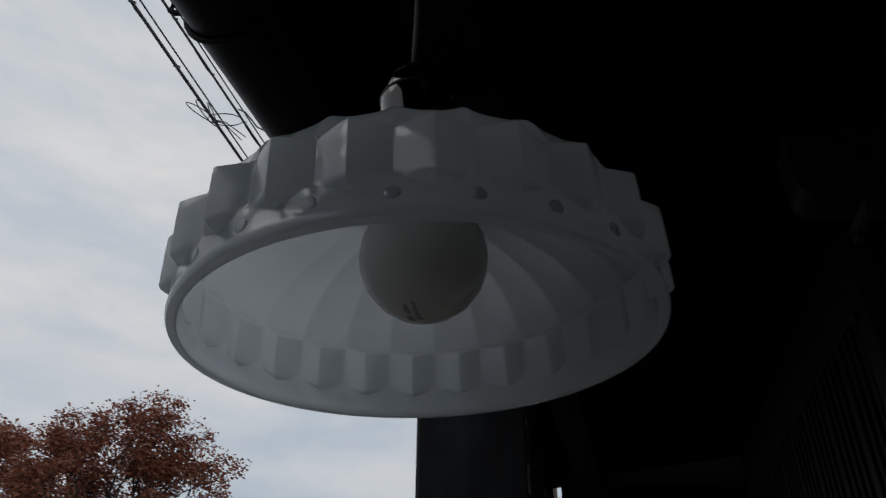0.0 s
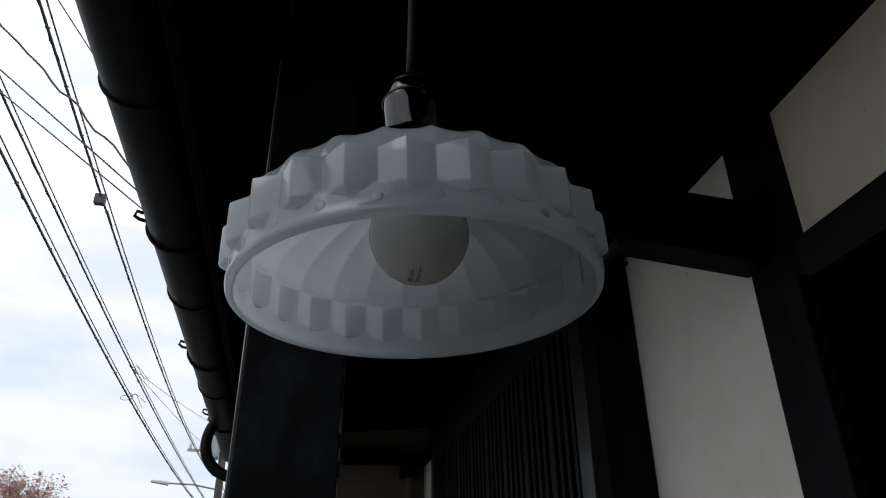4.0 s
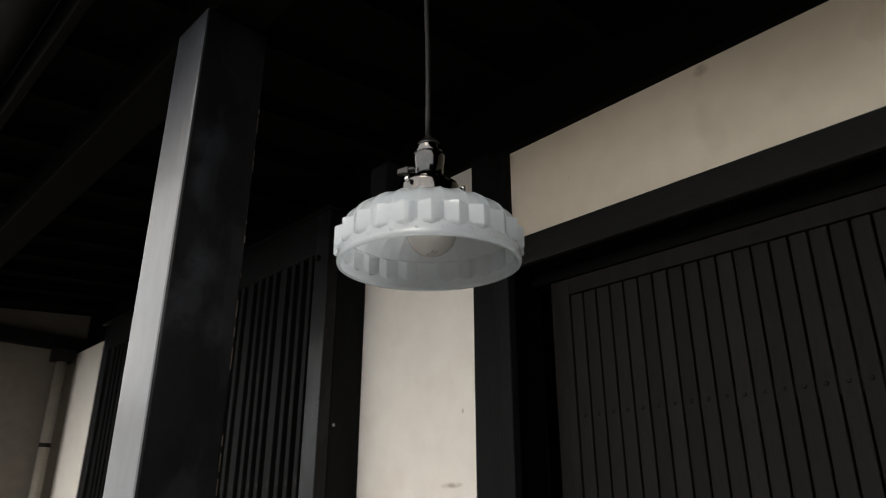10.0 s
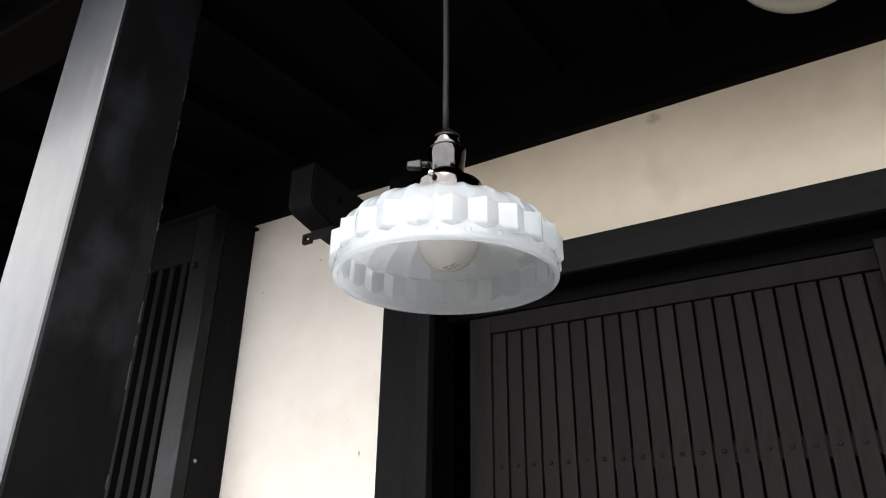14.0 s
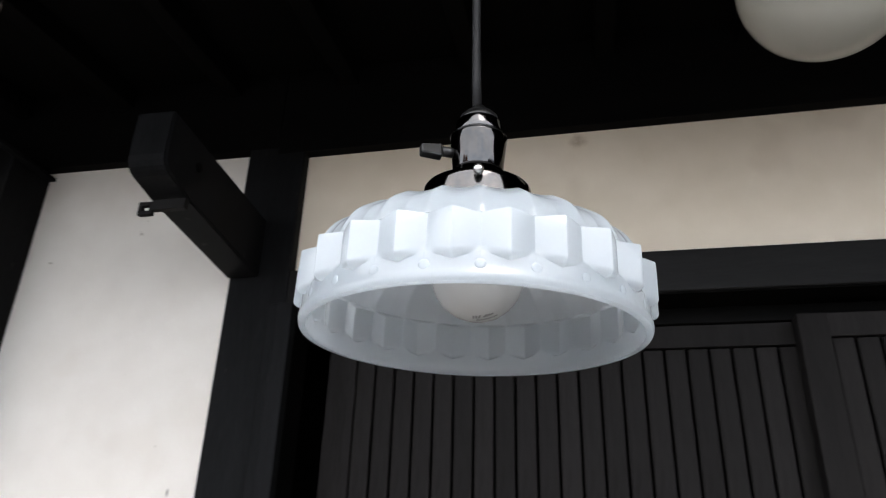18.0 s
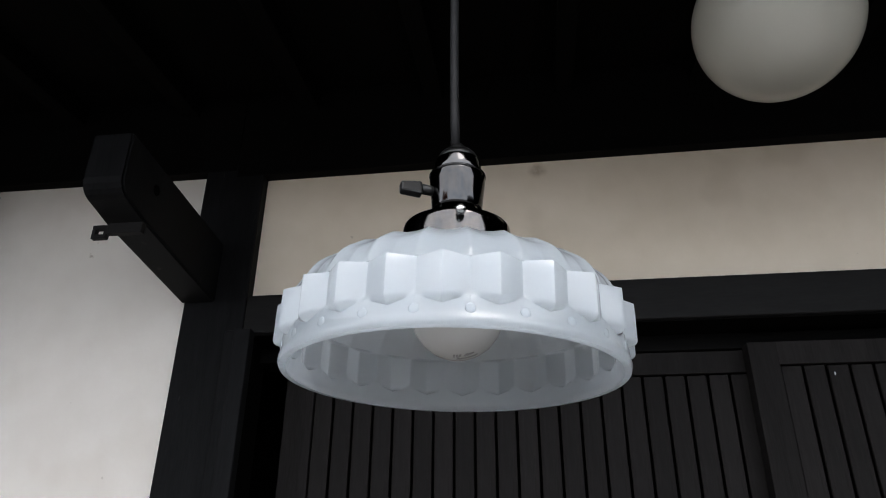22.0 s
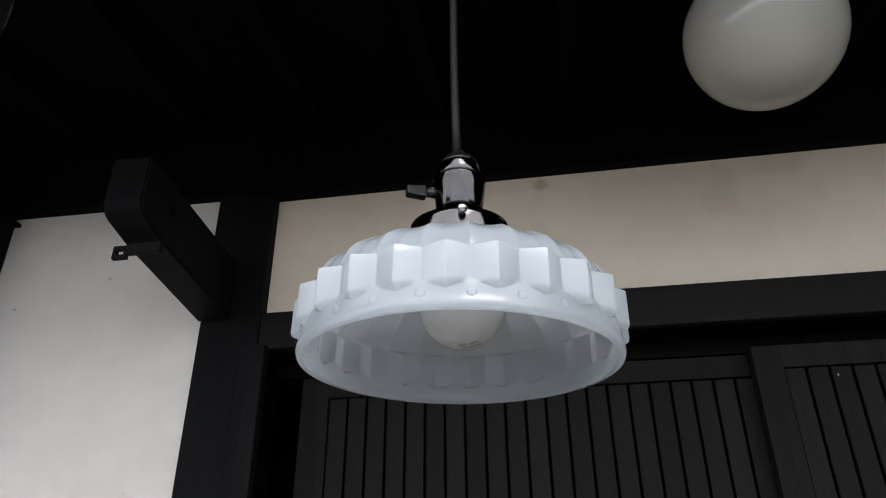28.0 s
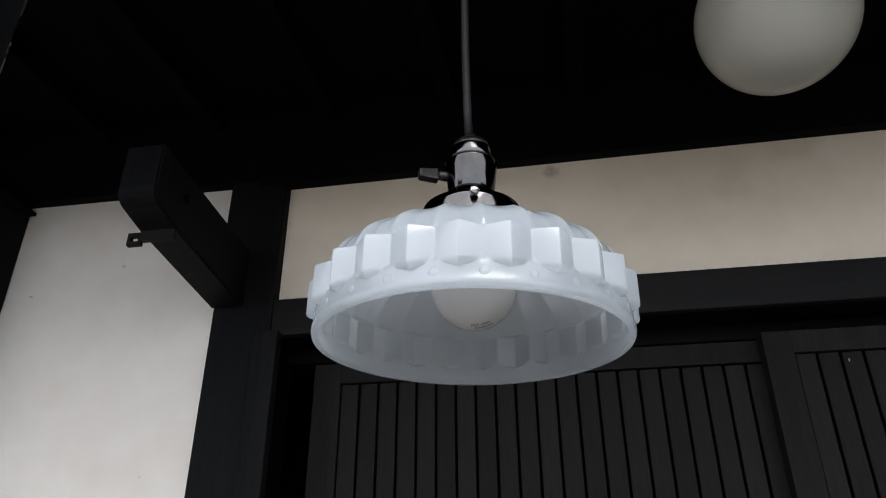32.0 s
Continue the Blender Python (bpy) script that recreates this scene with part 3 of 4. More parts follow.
def shade_column(u, relief=1.0, swelling=1.0):
    """Outer line of the pressed glass, rim to neck, at a place u across one block."""
    ridge = 0.5 - 0.5 * math.asin(0.9985 * math.cos(2 * math.pi * u)) / math.asin(0.9985)
    low = 0.0228 - 0.0052 * ridge
    high = 0.0476 + 0.0008 * ridge
    lift = relief * (-0.0030 + 0.0090 * ridge)
    out = [(0.1330, 0.0), (0.1344, 0.0003), (0.1352, 0.0018), (0.1355, 0.0040), (0.1353, 0.0060), (0.1347, 0.0076)]
    for k in (0.3, 0.6, 1.0):
        out.append((0.1347 - 0.0008 * math.sin(k * math.pi / 2), 0.0076 + (low - 0.0028 - 0.0076) * k))
    for k in (0.12, 0.38, 0.64, 0.85, 1.0):
        a = k * math.pi / 2
        out.append((0.1338 + (lift + 0.0009) * math.sin(a), low - 0.0028 + 0.0050 * (k if lift < 0 else 1 - math.cos(a))))
    for k in (0.3, 0.7):
        out.append((0.1346 + lift, low + 0.0018 + (high - 0.0010 - low - 0.0018) * k))
    out += [(0.1343 + lift, high - 0.0010), (0.1341 + lift * 0.97, high - 0.0003), (0.1337 + lift * 0.9, high), (0.1319 + max(0.0, lift) * 0.3, high + 0.0002)]
    bulge = swelling * (flute(u) - 0.5)
    for k, (r, z) in enumerate(DOME[1:]):
        (ra, za), (rb, zb) = DOME[k], DOME[min(k + 2, len(DOME) - 1)]
        n = math.hypot(rb - ra, zb - za)
        nr, nz = (zb - za) / n, (ra - rb) / n
        t = k / (len(DOME) - 2)
        swell = relief * 0.023 * r * bulge * min(1, (1 - t) * 3)
        out.append((r + swell * nr + max(0.0, 1 - k / 5) * 0.3 * max(0.0, lift), z + swell * nz))
    return out


STEPS = [0.0, 0.02, 0.05, 0.09, 0.14, 0.2, 0.28, 0.36, 0.43, 0.475, 0.5, 0.525, 0.57, 0.64, 0.72, 0.8, 0.86, 0.91, 0.95, 0.98]
columns = [shade_column(u) for u in STEPS]
linings = [shade_column(u, 0.65, 0.7) for u in STEPS]
AROUND = COUNT * len(STEPS)
LEVELS = len(columns[0])
bm = bmesh.new()
outer, inner = [], []
for i in range(LEVELS):
    ro, ri = [], []
    for k in range(AROUND):
        u = STEPS[k % len(STEPS)]
        a = PHASE + 2 * math.pi * (k // len(STEPS) + u) / COUNT
        r, z = columns[k % len(STEPS)][i]
        on_dome = i >= LEVELS - len(DOME) + 1
        r_in, z_in = linings[k % len(STEPS)][i]
        r_in -= 0.0030 if on_dome else 0.0036
        ro.append(bm.verts.new((r * math.cos(a), r * math.sin(a), z)))
        ri.append(bm.verts.new((r_in * math.cos(a), r_in * math.sin(a), z_in - 0.003 if on_dome else z_in)))
    outer.append(ro)
    inner.append(ri)
for i in range(LEVELS - 1):
    for k in range(AROUND):
        j = (k + 1) % AROUND
        bm.faces.new((outer[i][k], outer[i][j], outer[i + 1][j], outer[i + 1][k]))
        bm.faces.new((inner[i][j], inner[i][k], inner[i + 1][k], inner[i + 1][j]))
for k in range(AROUND):
    j = (k + 1) % AROUND
    bm.faces.new((outer[0][j], outer[0][k], inner[0][k], inner[0][j]))
    bm.faces.new((outer[-1][k], outer[-1][j], inner[-1][j], inner[-1][k]))
shade = part("shade", bm, MILK, lamp, "scalloped white milk-glass shade with moulded blocks", smooth=True)
shade.data.set_sharp_from_angle(angle=radians(36))
pearl = bmesh.new()
bmesh.ops.create_uvsphere(pearl, u_segments=12, v_segments=8, radius=0.0036)
bmesh.ops.scale(pearl, verts=pearl.verts[:], vec=(0.17, 1, 1))
pearl_mesh = mesh_of("pearl", pearl, MILK, True)
for k in range(COUNT):
    a = PHASE + 2 * math.pi * k / COUNT
    ob = new("pearl", pearl_mesh)
    ob.parent = shade
    ob.location = (0.1344 * math.cos(a), 0.1344 * math.sin(a), 0.0112)
    ob.rotation_euler = (0, 0, a)
bulb = bmesh.new()
lathe([(0.0, -0.0383), (0.0085, -0.0372), (0.018, -0.0336), (0.0265, -0.0274), (0.0335, -0.018), (0.0375, -0.007), (0.0383, 0.002), (0.0368, 0.0115), (0.0325, 0.0215), (0.026, 0.030), (0.0195, 0.038), (0.0155, 0.048), (0.0140, 0.062), (0.0135, 0.078)], 40, bulb, (0.003, -0.0015, 0.0538))
bulb = part("bulb", bulb, BULB, lamp, "opal white round light bulb, switched off", smooth=True)
# two rows of worn print round the foot of the bulb
for row in range(2):
    for k in range(8):
        if (row, k) in ((0, 0), (1, 7), (1, 3)):
            continue
        side = radians(-2 + 3.6 * k)
        tip = radians(4 + 8 * row)
        way = Vector((-math.sin(tip), math.cos(tip) * math.sin(-side), -math.cos(tip) * math.cos(side))).normalized()
        mark = box(-0.0008, 0.0008, -0.0020, 0.0020, -0.0002, 0.0002, 0)
        ob = part("print_mark", mark, PRINT, bulb)
        ob.location = Vector((0.003, -0.0015, 0.0538)) + way * 0.0383
        turn = way.to_track_quat("Z", "X").to_matrix()
        ob.rotation_euler = (turn @ Matrix.Rotation(radians(90 if k % 3 else 70), 3, "Z")).to_euler()
collar = lathe([(0.030, 0.1006), (0.0462, 0.1010), (0.0472, 0.1022), (0.0470, 0.1070), (0.0465, 0.1150), (0.0460, 0.1220), (0.0455, 0.1258), (0.0446, 0.1274), (0.0425, 0.1284), (0.0370, 0.1293), (0.0300, 0.1304), (0.0246, 0.1316), (0.0230, 0.1330), (0.0225, 0.1360), (0.0222, 0.1440), (0.0215, 0.1445), (0.012, 0.1445)], 64)
collar = part("shade_holder", collar, HOLDER, lamp, "flared chrome shade holder", smooth=True)
for k in range(3):
    a = radians(190 + 120 * k)
    bm = lathe([(0.0, 0.011), (0.0032, 0.0105), (0.0042, 0.0085), (0.0042, 0.005), (0.0022, 0.0045), (0.0022, 0.0)], 14)
    bmesh.ops.rotate(bm, verts=bm.verts[:], cent=(0, 0, 0), matrix=Matrix.Rotation(radians(90), 3, "Y"))
    ob = part("thumb_screw", bm, NICKEL, collar, "small chrome thumb screw", smooth=True)
    ob.location = (0.0450 * math.cos(a), 0.0450 * math.sin(a), 0.1215)
    ob.rotation_euler = (0, 0, a)
body = lathe([(0.012, 0.1447), (0.0212, 0.1447), (0.0217, 0.1465), (0.0228, 0.158), (0.0240, 0.170), (0.0246, 0.1768), (0.0242, 0.1800), (0.0215, 0.1812), (0.009, 0.1815)], 56)
socket = part("socket", body, CHROME, lamp, "polished chrome lamp socket", smooth=True)
part("cap", lathe([(0.009, 0.1822), (0.0208, 0.1815), (0.0212, 0.1825), (0.0209, 0.1860), (0.0203, 0.1925), (0.0199, 0.1940), (0.0165, 0.1945), (0.009, 0.1945)], 48), BRIGHT_CHROME, lamp, "bright chrome socket cap", smooth=True)
part("strain_relief", lathe([(0.0, 0.1942), (0.0182, 0.1942), (0.0178, 0.1975), (0.0162, 0.2010), (0.0132, 0.2040), (0.0090, 0.2062), (0.0062, 0.2080), (0.0050, 0.2120), (0.0, 0.212)], 32), BLACK, lamp, "black cord grip", smooth=True)
ka = radians(116)
bm = tube([(0.020 * math.cos(ka), 0.020 * math.sin(ka), 0.1610), (0.034 * math.cos(ka), 0.032 * math.sin(ka), 0.1610)], 0.0045, 14)
key = part("switch_key", bm, BLACK, lamp, "black turn key of the socket", smooth=True)
bm = box(0.0, 0.019, -0.0042, 0.0042, -0.0070, 0.0070, 0.002)
for v in bm.verts:
    if v.co.x > 0.010:
        v.co.z = v.co.z * 0.72 - 0.0012
grip = part("key_grip", bm, BLACK, key)
grip.location = (0.0325 * math.cos(ka), 0.0325 * math.sin(ka), 0.1605)
grip.rotation_euler = (radians(12), 0, ka)
part("collar_ring", lathe([(0.0240, 0.1782), (0.0250, 0.1786), (0.0250, 0.1796), (0.0238, 0.1800)], 40), CHROME, socket, smooth=True)
top = TILT_M.inverted() @ Vector((-0.02, 0.004, soffit_z(-0.02) + 0.03))
cord_points = []
for k in range(15):
    s = k / 14
    p = Vector((0, 0, 0.208)).lerp(top, s)
    p.x += 0.003 * math.sin(s * 9.0)
    p.y += 0.0025 * math.sin(s * 7.0 + 1)
    cord_points.append(p)
cord_points[-1] = top
part("cord", tube(cord_points, 0.0043, 10), RUBBER, lamp, "dark grey hanging cord", smooth=True)
part("ceiling_rose", lathe([(0.0, -0.02), (0.012, -0.019), (0.028, -0.008), (0.03, 0.0), (0.0, 0.0)], 28, None, tuple(top)), BLACK, lamp, smooth=True)

# ---- globe ceiling lamp ----
globe = thing("globe_lamp", "ivory opal glass globe lamp under the eave soffit, unlit", "ceiling lamp", at=(0.369, -0.469, 2.5635))
prof = [(0.0, -0.126)]
for k in range(1, 22):
    a = radians(-90 + 7.3 * k)
    prof.append((0.1265 * math.cos(a), 0.126 * math.sin(a)))
prof.append((0.055, 0.118))
part("globe", lathe(prof, 64), GLOBE, globe, "ivory opal glass globe", smooth=True)
z_top = soffit_z(0.372) + 0.03 - 2.564
part("base", lathe([(0.0, 0.115), (0.062, 0.115), (0.066, 0.136), (0.066, 0.16), (0.055, 0.175), (0.055, z_top), (0.0, z_top)], 40), BLACK, globe, "dark lamp base plate", smooth=True)

# ---- gutter along the eave ----
gutter = thing("roof_gutter", "dark brown half-round gutter hung along the eave edge", "gutter", at=(-0.466, 0, 2.75))
bm = bmesh.new()
GR = 0.088
sect = [(-GR - 0.006, 0.006), (-GR, 0.006)] + [(-GR * math.cos(radians(a)), -GR * math.sin(radians(a))) for a in range(0, 181, 10)] + [(GR, 0.006)]
sect_in = [((GR - 0.004) * (x / GR if abs(x) <= GR else -1), z + 0.003) for x, z in sect[::-1]]
ring = sect + sect_in
y0, y1 = -3.9, 4.55
va = [bm.verts.new((x, y0, z)) for x, z in ring]
vb = [bm.verts.new((x, y1, z)) for x, z in ring]
for k in range(len(ring)):
    j = (k + 1) % len(ring)
    bm.faces.new((va[k], va[j], vb[j], vb[k]))
trough = part("trough", bm, GUTTER, gutter, smooth=True)
trough.data.set_sharp_from_angle(angle=radians(40))
for y in (y1, y0):
    bm = bmesh.new()
    cap = [bm.verts.new((x * 1.03, y, z * 1.03)) for x, z in sect[2:-1]]
    bm.faces.new(cap)
    part("end_cap", bm, GUTTER, gutter)
bracket = bmesh.new()
tube([(-(GR + 0.022), 0, 0.030), (-(GR + 0.040), 0, 0.034), (-(GR + 0.044), 0, 0.018), (-(GR + 0.030), 0, 0.008), (-(GR + 0.012), 0, 0.004)] + [(-(GR + 0.005) * math.cos(radians(a)), 0, -(GR + 0.005) * math.sin(radians(a))) for a in range(0, 181, 12)] + [(GR + 0.03, 0, 0.05)], 0.0055, 8, bracket)
bracket_mesh = mesh_of("gutter_bracket", bracket, IRON, True)
for k in range(7):
    ob = new("gutter_bracket", bracket_mesh)
    ob.parent = gutter
    ob.location = (0, -2.92 + 1.1 * k, 0)
joint = bmesh.new()
tube([(-(GR + 0.002) * math.cos(radians(a)), 0, -(GR + 0.002) * math.sin(radians(a))) for a in range(0, 181, 12)], 0.0045, 8, joint)
joint_mesh = mesh_of("joint_band", joint, GUTTER, True)
for k in range(6):
    ob = new("joint_band", joint_mesh)
    ob.parent = gutter
    ob.location = (0, -2.48 + 1.1 * k, 0)
tagged(part("fascia_board", box(-0.37, -0.345, -3.95, 4.2, 2.63, 2.76, 0.003), EAVE), "dark fascia board behind the gutter", "fascia", kind="structure")

pipe = thing("drain_elbow", "dark bent downpipe leaving the gutter end", "downpipe", at=(-0.4, 3.62, 2.5))
pts = [(-0.095, 0, 0.215), (-0.122, 0, 0.185), (-0.142, 0, 0.13), (-0.147, 0, 0.08), (-0.138, 0, 0.025), (-0.115, 0, -0.02), (-0.08, 0, -0.057), (-0.035, 0, -0.082), (0.01, 0, -0.093), (0.056, 0, -0.095), (0.11, 0, -0.088), (0.16, 0, -0.077), (0.2, 0, -0.07)]
smoothpts = []
for k in range(len(pts) - 1):
    p0, p1, p2, p3 = (Vector(pts[min(max(q, 0), len(pts) - 1)]) for q in (k - 1, k, k + 1, k + 2))
    for t in (0.0, 0.33, 0.67):
        smoothpts.append(0.5 * (2 * p1 + (p2 - p0) * t + (2 * p0 - 5 * p1 + 4 * p2 - p3) * t * t + (3 * p1 - p0 - 3 * p2 + p3) * t ** 3))
part("bend", tube(smoothpts + [pts[-1]], 0.03, 14), GUTTER, pipe, smooth=True)

# ---- projecting wall further along the street ----
NY = 4.17
# this wall's dimness under the eaves comes from its darkened plaster
tagged(part("wall_end", box(-0.176, 0.80, NY, NY + 0.12, GROUND, 2.60, 0), FAR_PLASTER), "cream plaster wall jutting towards the street, shade put into its colour", "wall", kind="structure")
tagged(part("wall_return", box(0.76, 0.88, 3.42, NY - 0.002, GROUND, 2.60, 0), PLASTER), "narrow cream plaster wall beyond the lattice", "wall", kind="structure")
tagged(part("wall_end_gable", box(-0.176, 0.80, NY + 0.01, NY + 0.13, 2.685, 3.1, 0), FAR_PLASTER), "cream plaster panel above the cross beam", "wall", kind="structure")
tagged(part("cross_beam", box(-0.177, 0.82, NY - 0.05, NY + 0.1, 2.601, 2.684, 0.004), WOOD), "dark cross beam on the jutting wall", "beam", kind="structure")
tagged(part("corner_post", box(-0.236, -0.178, NY - 0.06, NY + 0.08, GROUND, 3.1, 0.005), DARK_BOARD), "brown weathered corner post of the next house", "post", kind="structure")
tagged(part("next_eave_end", box(-0.30, -0.179, NY + 0.081, NY + 0.16, 2.606, 3.1, 0.003), EAVE), "dark board closing the eave of the next house", "eave board", kind="structure")
tagged(part("return_post", box(0.735, 0.77, 3.40, 3.44, GROUND, 2.61, 0.004), WOOD), "dark slim post beside the lattice", "post", kind="structure")
drain = thing("drain_pipe", "cream painted drain pipe in the wall corner", "drain pipe", at=(0.66, NY - 0.05, GROUND))
part("pipe", tube([(0, 0, 0), (0, 0, 2.42)], 0.03, 14), GREY_PIPE, drain, smooth=True)
part("hopper", box(-0.06, 0.06, -0.05, 0.045, 2.42, 2.5, 0.004), IRON, drain)
part("clamp", lathe([(0.03, 1.9), (0.034, 1.9), (0.034, 1.925), (0.03, 1.925)], 14), IRON, drain)
tagged(part("raw_timber_end", box(-0.29, -0.237, 3.98, NY - 0.055, 2.55, 2.605, 0.003), ORANGE), "raw orange timber end under the next eave", "timber end", kind="structure")

tagged(part("wall_next_house", box(-0.02, 0.1, 4.36, 18.0, GROUND - 0.15, 4.4, 0), DARK_BOARD), "brown boarded front of the next house", "wall", kind="structure")

# chipped corner of the street post, nail in the lattice panel
rnd = random.Random(8)
bm = bmesh.new()
for k in range(26):
    z = 1.3 + 1.1 * rnd.random() ** 0.8
    h = rnd.uniform(0.006, 0.034)
    w = rnd.uniform(0.0006, 0.0022)
    box(-0.0155 - w, -0.0145, 0.5486, 0.5496 + w, z, z + h, 0, bm)
tagged(part("chipped_edge", bm, RAW_WOOD, eave_post, "bare wood where the black paint has chipped"), kind="stuff")
nail = lathe([(0.0, 0.003), (0.0045, 0.0022), (0.006, 0.0)], 10)
bmesh.ops.rotate(nail, verts=nail.verts[:], cent=(0, 0, 0), matrix=Matrix.Rotation(radians(90), 3, "X"))
bmesh.ops.translate(nail, verts=nail.verts[:], vec=(0.722 - LX, 1.2402 - 2.3, 1.857 - GROUND))
part("nail", nail, STEEL, lattice, "pale nail head")

fleck = part("paint_fleck", box(-0.0006, 0.0, -0.0009, 0.0009, -0.0028, 0.0028, 0), STEEL, bpy.data.objects["sliding_door.001"], "tiny pale fleck on a board")
fleck.location = Vector((0.8588, -0.6305, 2.13)) - bpy.data.objects["sliding_door.001"].location

# ---- street: poles, cables, lamps, horns ----
EYE = Vector((-0.08, -0.48, 1.69))


def bearing(az, el, dist):
    """A place seen from under the eaves: degrees left of the street's line, degrees up, metres along."""
    a, e = radians(az), radians(el)
    return Vector((EYE.x - dist * math.sin(a), EYE.y + dist * math.cos(a), EYE.z + dist * math.tan(e)))


pole_at = bearing(5.05, 0, 30)
pole = thing("utility_pole", "tall brown utility pole with crossarms, transformer and street lamp", "utility pole", at=(pole_at.x, pole_at.y, GROUND - 0.15))
part("shaft", tube([(0, 0, 0), (-0.12, 0, 11.4)], 0.19, 16, None, 0.12), POLE, pole, smooth=True)


def on_pole(az, el):
    p = bearing(az, el, 30)
    return p - Vector(pole.location)


part("transformer", box(*[c for a, b in zip(on_pole(5.9, 12.1) - Vector((0.2, 0.25, 0.5)), on_pole(5.9, 12.1) + Vector((0.2, 0.25, 0.5))) for c in (a, b)], 0.05), STEEL, pole, "grey box transformer")
c = on_pole(5.15, 6.1)
part("meter_cabinet", box(c.x - 0.22, c.x + 0.22, -0.4, -0.15, c.z - 0.33, c.z + 0.33, 0.02), WHITE, pole, "white cabinet strapped to the pole")
for az, el, w in ((6.5, 11.75, 0.68), (5.75, 14.0, 0.5)):
    c = on_pole(az, el)
    arm_ = part("crossarm", box(c.x - w, c.x + w, -0.14, -0.04, c.z - 0.05, c.z + 0.05, 0.01), STEEL, pole)
    for k in range(4):
        x = c.x - w + 0.1 + k * (2 * w - 0.2) / 3
        part("insulator", lathe([(0.0, 0.0), (0.05, 0.0), (0.07, 0.06), (0.04, 0.09), (0.07, 0.14), (0.03, 0.2), (0.0, 0.2)], 10, None, (x, -0.09, c.z + 0.05)), WHITE, arm_)
a, b = on_pole(5.0, 9.0), on_pole(8.9, 9.35)
part("lamp_arm", tube([a, a.lerp(b, 0.5) + Vector((0, 0, 0.08)), b], 0.035, 8), STEEL, pole)
d = (b - a).normalized()
part("lamp_head", tube([b - d * 0.1, b + d * 0.12, b + d * 0.45, b + d * 0.55], 0.09, 10, None, 0.05), WHITE, pole)
c = on_pole(4.6, 8.55)
part("bracket_box", box(c.x - 0.12, c.x + 0.12, -0.1, 0.1, c.z - 0.15, c.z + 0.15, 0.03), STEEL, pole)

for az, dist, h in ((2.1, 62, 11.5), (1.2, 80, 10.0)):
    p = bearing(az, 0, dist)
    far = thing("utility_pole", "slim grey utility pole further down the street", "utility pole", at=(p.x, p.y, GROUND - 0.15))
    part("shaft", tube([(0, 0, 0), (0, 0, h)], 0.17, 12, None, 0.11), STEEL, far, smooth=True)
    for z in (h - 0.4, h - 1.4, h - 2.6):
        part("crossarm", box(-0.95, 0.95, -0.04, 0.04, z - 0.04, z + 0.04, 0.01), STEEL, far)


def cable(name, start, end, sag, radius, label, knots=0, seed=1, wavy=0.0):
    rnd = random.Random(seed)
    a, b = Vector(start), Vector(end)
    pts = []
    for k in range(41):
        s = k / 40
        p = a.lerp(b, s)
        p.z -= sag * 4 * s * (1 - s) - wavy * math.sin(s * 60) * math.sin(s * 9 + 1)
        pts.append(p)
    ob = thing(name, label, "cable", "overhead street cables")
    part("line", tube(pts, radius * (0.75 if knots else 1), 6), CABLE, ob, smooth=True)
    if knots:
        bm = bmesh.new()
        fine = [pts[int(k / 4)].lerp(pts[min(40, int(k / 4) + 1)], (k % 4) / 4) for k in range(161)]
        lash = [p + Vector((rnd.uniform(-1, 1), 0, rnd.uniform(-1, 1))) * radius * 0.75 for p in fine]
        tube(lash, radius * 0.3, 5, bm)
        part("lashing", bm, CABLE, ob)
        for k in range(knots):
            s = (k + 0.5) / knots * 0.96
            i = int(s * 40)
            p = pts[i].lerp(pts[i + 1], s * 40 - i)
            part("hanger", tube([p + Vector((0, -radius * 1.5, -radius * 0.8)), p + Vector((0, radius * 1.5, radius * 1.5))], radius * 0.6, 6), CABLE, ob)
    return ob


PY = pole_at.y


# near end at y = -6, far end on the pole, sag
for i, (x0, z0, x1, z1, sag, radius) in enumerate(((-3.93, 8.31, -3.17, 5.61, 0.84, 0.023), (-4.26, 9.06, -2.97, 5.75, 0.65, 0.020), (-2.26, 7.30, -3.03, 6.94, 1.03, 0.019))):
    cable("street_cable", (x0, -6, z0), (x1, PY - 0.15, z1), sag, radius, "thick black lashed cable strung along the street", 46, i + 3)
    cable("messenger_wire", (x0 + 0.03, -6, z0 + 0.11), (x1, PY - 0.15, z1 + 0.05), sag, 0.009, "thin messenger wire above the street cable", 0, i + 6)


def on_cable(x0, z0, x1, z1, sag, y):
    s = (y + 6) / (PY + 5.85)
    return Vector((x0 + (x1 - x0) * s, y, z0 + (z1 - z0) * s - 4 * sag * s * (1 - s)))


